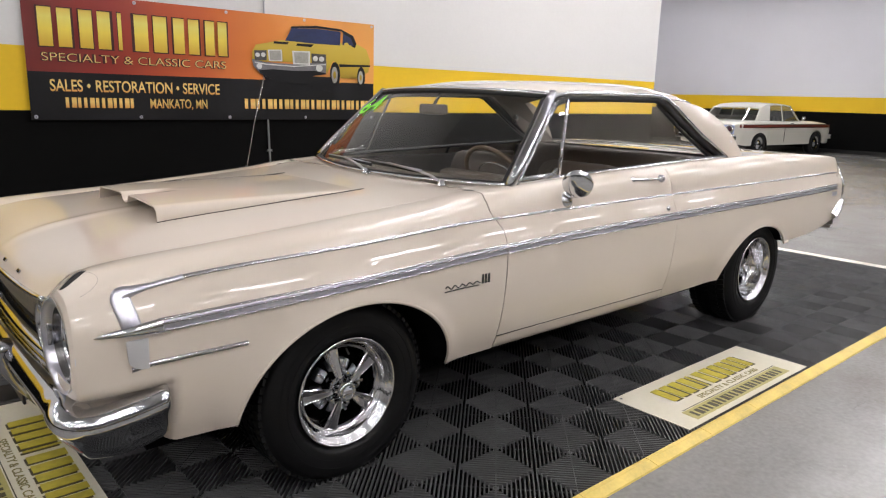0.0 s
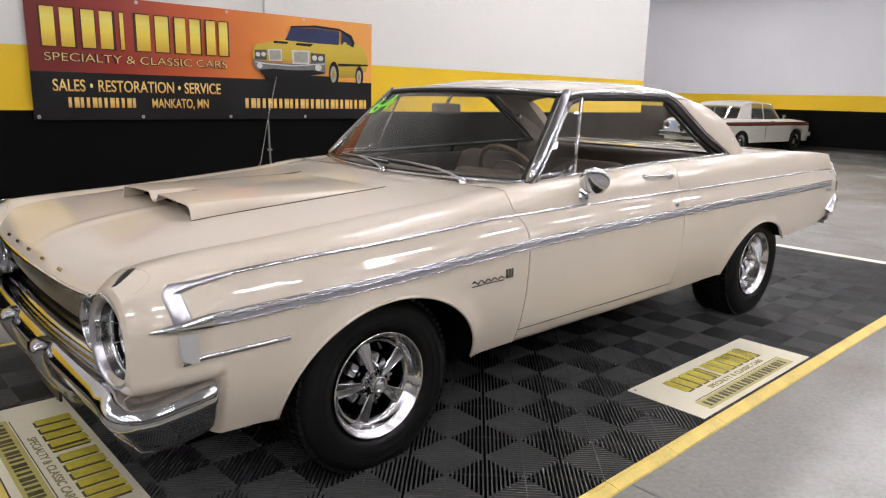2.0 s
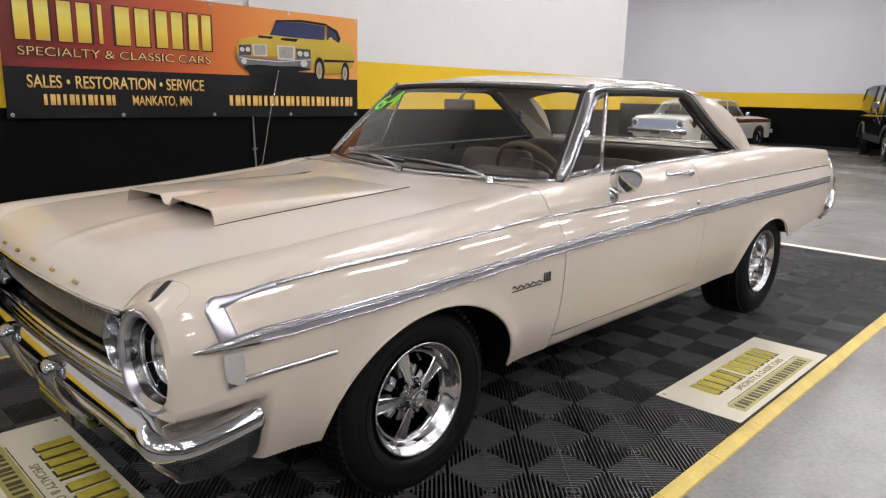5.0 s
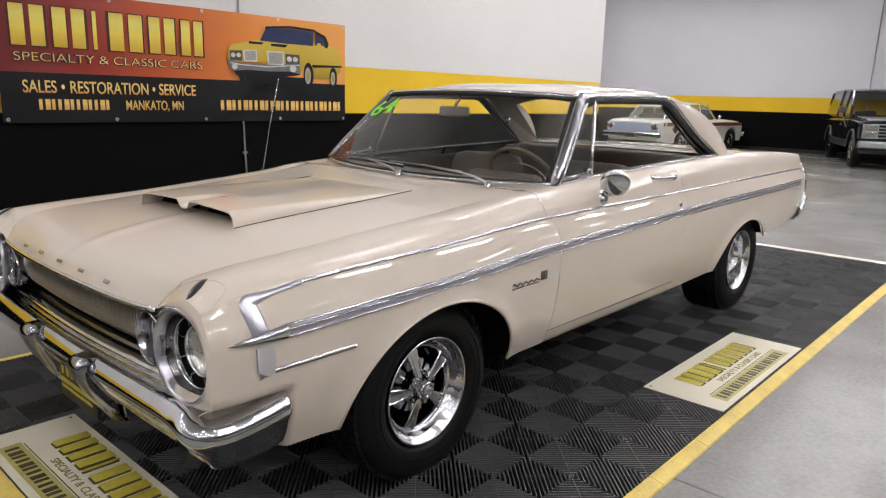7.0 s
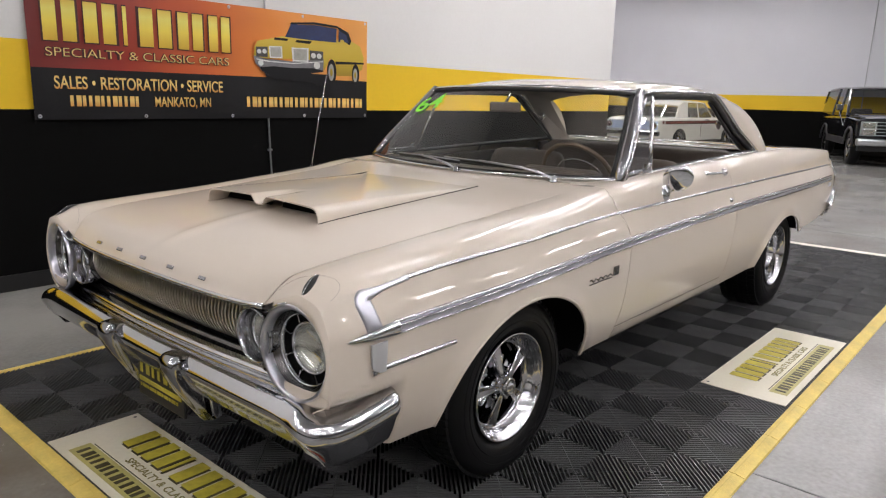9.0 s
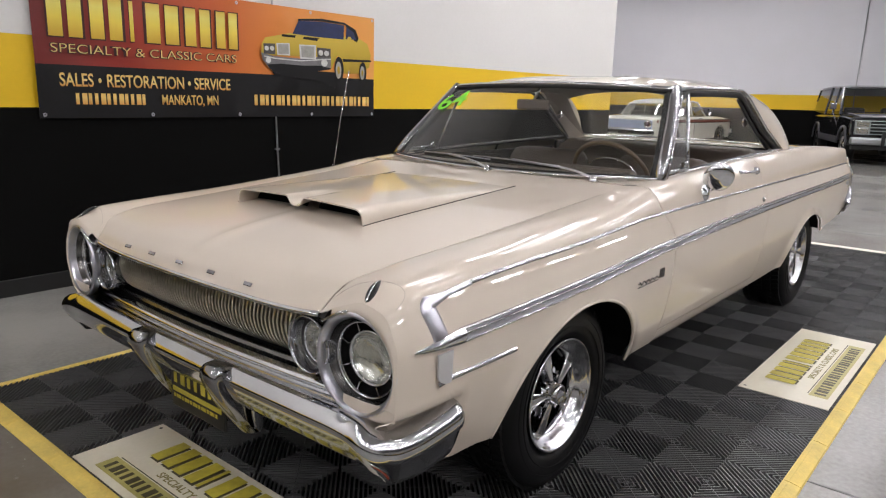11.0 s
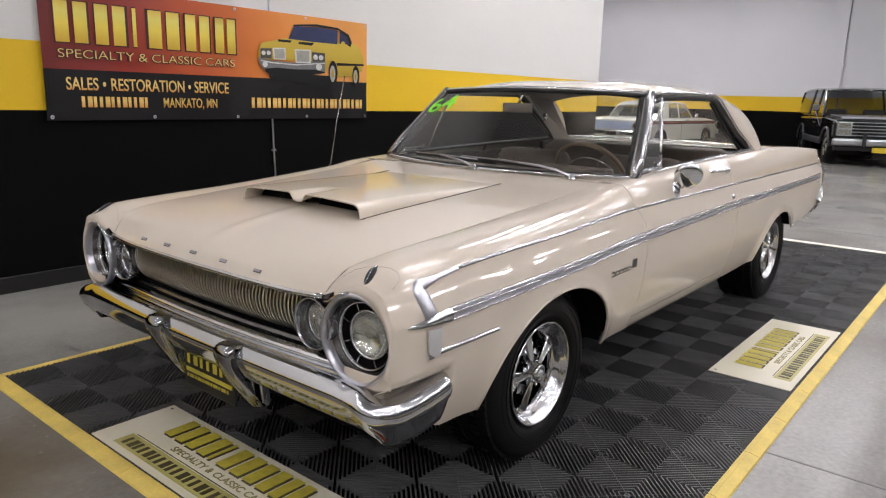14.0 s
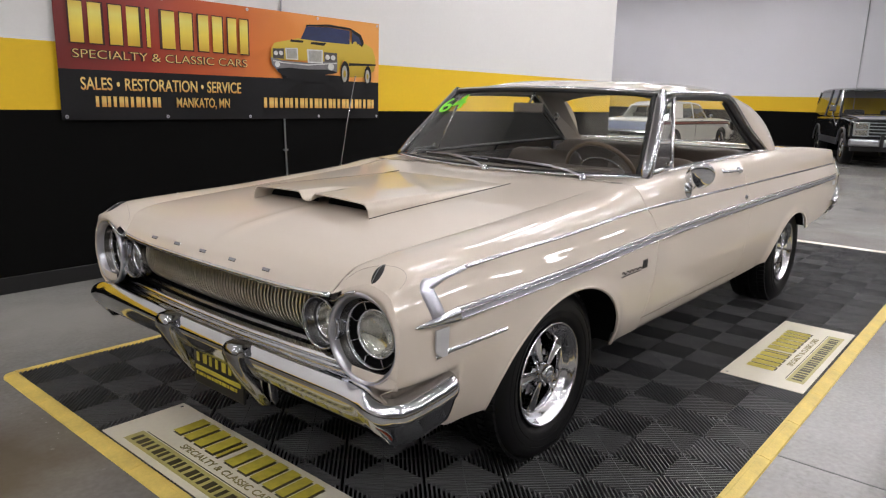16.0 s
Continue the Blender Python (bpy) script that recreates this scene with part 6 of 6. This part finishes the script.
for s in (-1, 1):
    prs = [[Vector((-1.32, s * 0.68, 1.27)), Vector((-0.92, s * 0.695, 1.34))], [Vector((-1.62, s * 0.76, 0.93)), Vector((-1.0, s * 0.78, 0.93))]]
    part("rear_pillar", sheet(prs), CREAM, fc, thick=0.04)
    part("front_pillar", tube([(0.62, s * 0.76, 0.92), (0.17, s * 0.67, 1.33)], 0.022, 8), CHROME, fc, smooth=True)
    part("centre_post", tube([(-0.28, s * 0.775, 0.93), (-0.30, s * 0.69, 1.34)], 0.014, 8), CREAM, fc)
    for pts in ([(-0.98, 0.775, 0.94), (-0.30, 0.775, 0.94), (-0.32, 0.685, 1.33), (-0.92, 0.685, 1.32)], [(-0.26, 0.775, 0.94), (0.58, 0.765, 0.94), (0.17, 0.675, 1.32), (-0.28, 0.685, 1.33)]):
        bm = bmesh.new()
        bm.faces.new([bm.verts.new((x, s * y, z)) for x, y, z in pts])
        part("side_window", bm, DARKGLASS, fc)
    for z, h, mt_ in ((0.800, 0.028, STRIPE), (0.836, 0.008, CHROME), (0.764, 0.008, CHROME)):
        rows = [[Vector((x, s * (fh(x) + 0.006), z + h)), Vector((x, s * (fh(x) + 0.006), z - h))] for x in np.linspace(-2.4, 2.2, 24)]
        part("side_stripe", sheet(rows), mt_, fc, thick=0.006)
    part("door_handle", box(-0.10, 0.06, s * 0.90 - 0.02, s * 0.90 + 0.02, 0.855, 0.88), CHROME, fc, bevel=0.006)
    part("door_gap", box(-0.34, -0.332, s * 0.903 - 0.004, s * 0.903 + 0.004, 0.40, 0.84), SEAM, fc)
    part("wing_mirror", lathe([(0, 0.03), (0.05, 0.0), (0.05, -0.03)], 16, pose(0.55, s * 0.90, 1.0) @ pose(0, 0, 0, 0, -90, 0)), CHROME, fc, smooth=True)
    tl = part("tail_lamp", lathe([(0.0, 0.05), (0.06, 0.045), (0.07, 0.02)], 24, pose(-2.58, s * 0.68, 0.72) @ pose(0, 0, 0, 0, -90, 0)), SMOKED, fc, smooth=True)
    part("lamp_ring", lathe([(0.07, 0.0), (0.075, 0.04), (0.105, 0.035), (0.115, 0.0)], 24, pose(-2.58, s * 0.68, 0.72) @ pose(0, 0, 0, 0, -90, 0)), CHROME, tl, smooth=True)
    part("head_lamp", lathe([(0.0, 0.03), (0.08, 0.02), (0.10, 0.0)], 24, pose(2.3, s * 0.6, 0.68) @ pose(0, 0, 0, 0, 90, 0)), CHROME, fc, smooth=True)
    far_wheel(fc, -1.47, s * 0.86, 0.32, 0.2, s)
    far_wheel(fc, 1.45, s * 0.86, 0.32, 0.2, s)
part("tail_trim", box(-2.590, -2.54, -0.79, 0.79, 0.60, 0.825), TAILMETAL, fc, bevel=0.006)
for z0, z1, px in ((0.44, 0.58, -2.66), (0.42, 0.56, 2.30)):
    part("bumper", box(px, px + 0.11, -0.88, 0.88, z0, z1), CHROME, fc, bevel=0.03)
part("number_plate", box(-2.675, -2.66, -0.15, 0.15, 0.44, 0.54), BLACK, fc)
for pts in ([(0.62, 0.92), (0.17, 1.33)], [(-1.78, 0.95), (-1.30, 1.25)]):
    rows = [[Vector((x + (0.1 * (1 - v * v) if x > 0 else -0.08 * (1 - v * v)), v * (0.76 if z < 1 else 0.66), z)) for v in np.linspace(-1, 1, 9)] for x, z in pts]
    part("end_window", sheet(rows), DARKGLASS, fc, smooth=True)
part("cabin", box(-1.5, 0.5, -0.7, 0.7, 0.35, 0.86), VINYL, fc)
for x in (-0.45, -1.25):
    part("seat_back", box(x - 0.06, x + 0.06, -0.62, 0.62, 0.8, 1.06), VINYL, fc, bevel=0.04)

# black sport utility wagon facing the room
hd = radians(202)
d_ = Vector((math.cos(hd), math.sin(hd), 0))
cc = Vector((17.25, 1.52, 0)) - d_ * 1.65 + Vector((-d_.y, d_.x, 0)) * 0.80
su = thing("utility_wagon", "glossy black older utility wagon with chrome grille, parked in the hall", "car", pose(cc.x, cc.y, 0, 0, 0, 202))
sh = curve((-2.75, 0.94), (-2.5, 0.98), (2.3, 0.98), (2.5, 0.96))
st = curve((-2.75, 1.08), (0.9, 1.09), (1.2, 1.13), (2.4, 1.08), (2.5, 1.04))
sb = curve((-2.75, 0.45), (2.5, 0.45))
far_body(su, "body", (-2.75, 2.5), sh, st, sb, ((-1.65, 0.47, 0.42, 0.42), (1.65, 0.47, 0.42, 0.42)), BLACKCAR, shoulder=0.05)
part("hood", sheet([[Vector((x, v * 0.80, st(x) + 0.035 - 0.012 * v * v)) for v in np.linspace(-1, 1, 13)] for x in np.linspace(1.15, 2.46, 12)]), GREYCAR, su, smooth=True, thick=0.02)
rows = [[Vector((x, v * w, z - 0.03 * abs(v) ** 4)) for v in np.linspace(-1, 1, 13)] for x, w, z in ((-2.66, 0.78, 1.74), (-2.4, 0.80, 1.80), (-1, 0.81, 1.83), (0.2, 0.80, 1.81), (0.42, 0.78, 1.765))]
part("roof", sheet(rows), BLACKCAR, su, smooth=True, thick=0.04)
for s in (-1, 1):
    for (xa, za), (xb, zb) in (((1.05, 1.12), (0.42, 1.77)), ((0.02, 1.1), (-0.02, 1.79)), ((-0.92, 1.1), (-0.94, 1.80)), ((-2.72, 1.1), (-2.62, 1.76))):
        part("pillar", tube([(xa, s * 0.93, za), (xb, s * 0.80, zb)], 0.03, 8, shape=(0.035, 0.028)), BLACKCAR, su)
    for xs_ in ((0.98, 0.40, 0.05, 0.0), (-0.02, -0.04, -0.88, -0.90), (-0.97, -0.98, -2.68, -2.58)):
        bm = bmesh.new()
        bm.faces.new([bm.verts.new(p) for p in ((xs_[0], s * 0.925, 1.12), (xs_[1], s * 0.80, 1.75), (xs_[3], s * 0.80, 1.76), (xs_[2], s * 0.925, 1.12))])
        part("side_window", bm, DARKGLASS, su)
    part("door_handle", box(0.12, 0.26, s * 0.985 - 0.015, s * 0.985 + 0.015, 0.93, 0.97), CHROME, su, bevel=0.005)
    part("lower_cladding", box(-1.15, 1.15, s * 0.965 - 0.02, s * 0.965 + 0.02, 0.44, 0.60), CHARCOAL, su, bevel=0.01)
    for cx in (-1.65, 1.65):
        part("arch_trim", tube([(cx - 0.49 * math.cos(t), s * 0.965, 0.42 + 0.44 * math.sin(t)) for t in np.linspace(0.05, math.pi - 0.05, 20)], 0.022, 6), CHARCOAL, su, smooth=True)
        far_wheel(su, cx, s * 0.93, 0.39, 0.22, s)
    part("wing_mirror", box(0.78, 0.86, s * 1.08 - 0.08, s * 1.08 + 0.08, 1.24, 1.40), PILLAR, su, bevel=0.02)
    part("mirror_strut", tube([(0.80, s * 1.08, 1.22), (0.95, s * 0.96, 0.85)], 0.010, 6), CHROME, su)
    hb = part("lamp_housing", box(2.49, 2.54, s * 0.74 - 0.16, s * 0.74 + 0.16, 0.70, 1.02), STEEL, su, bevel=0.01)
    for z0 in (0.72, 0.875):
        part("head_lamp", box(2.535, 2.555, s * 0.74 - 0.125, s * 0.74 + 0.125, z0, z0 + 0.125), BOWL, hb, bevel=0.008)
    part("bumper_guard", box(2.70, 2.77, s * 0.34 - 0.035, s * 0.34 + 0.035, 0.46, 0.78), BLACK, su, bevel=0.012)
gr = part("grille", box(2.48, 2.50, -0.58, 0.58, 0.70, 1.02), BLACK, su)
for k in range(5):
    part("grille_bar", box(2.50, 2.535, -0.58, 0.58, 0.708 + 0.073 * k, 0.728 + 0.073 * k), STEEL, gr, bevel=0.004)
part("front_bumper", box(2.54, 2.68, -0.98, 0.98, 0.48, 0.64), STEEL, su, bevel=0.04)
part("front_plate", box(2.70, 2.715, -0.16, 0.16, 0.34, 0.46), material("yellow plate", (0.6, 0.45, 0.03), 0.4), su)
part("valance", box(2.35, 2.5, -0.9, 0.9, 0.36, 0.48), BLACK, su)
ws2 = [[Vector((1.08 + 0.06 * (1 - v * v), v * 0.90, 1.13)) for v in np.linspace(-1, 1, 9)], [Vector((0.44 + 0.05 * (1 - v * v), v * 0.76, 1.76)) for v in np.linspace(-1, 1, 9)]]
part("windscreen", sheet(ws2), DARKGLASS, su, smooth=True)
part("cabin", box(-2.5, 1.0, -0.85, 0.85, 0.5, 1.0), VINYL, su)
for y in (-0.42, 0.42):
    part("seat_back", box(-0.12, 0.02, y - 0.24, y + 0.24, 0.95, 1.30), VINYL, su, bevel=0.05)
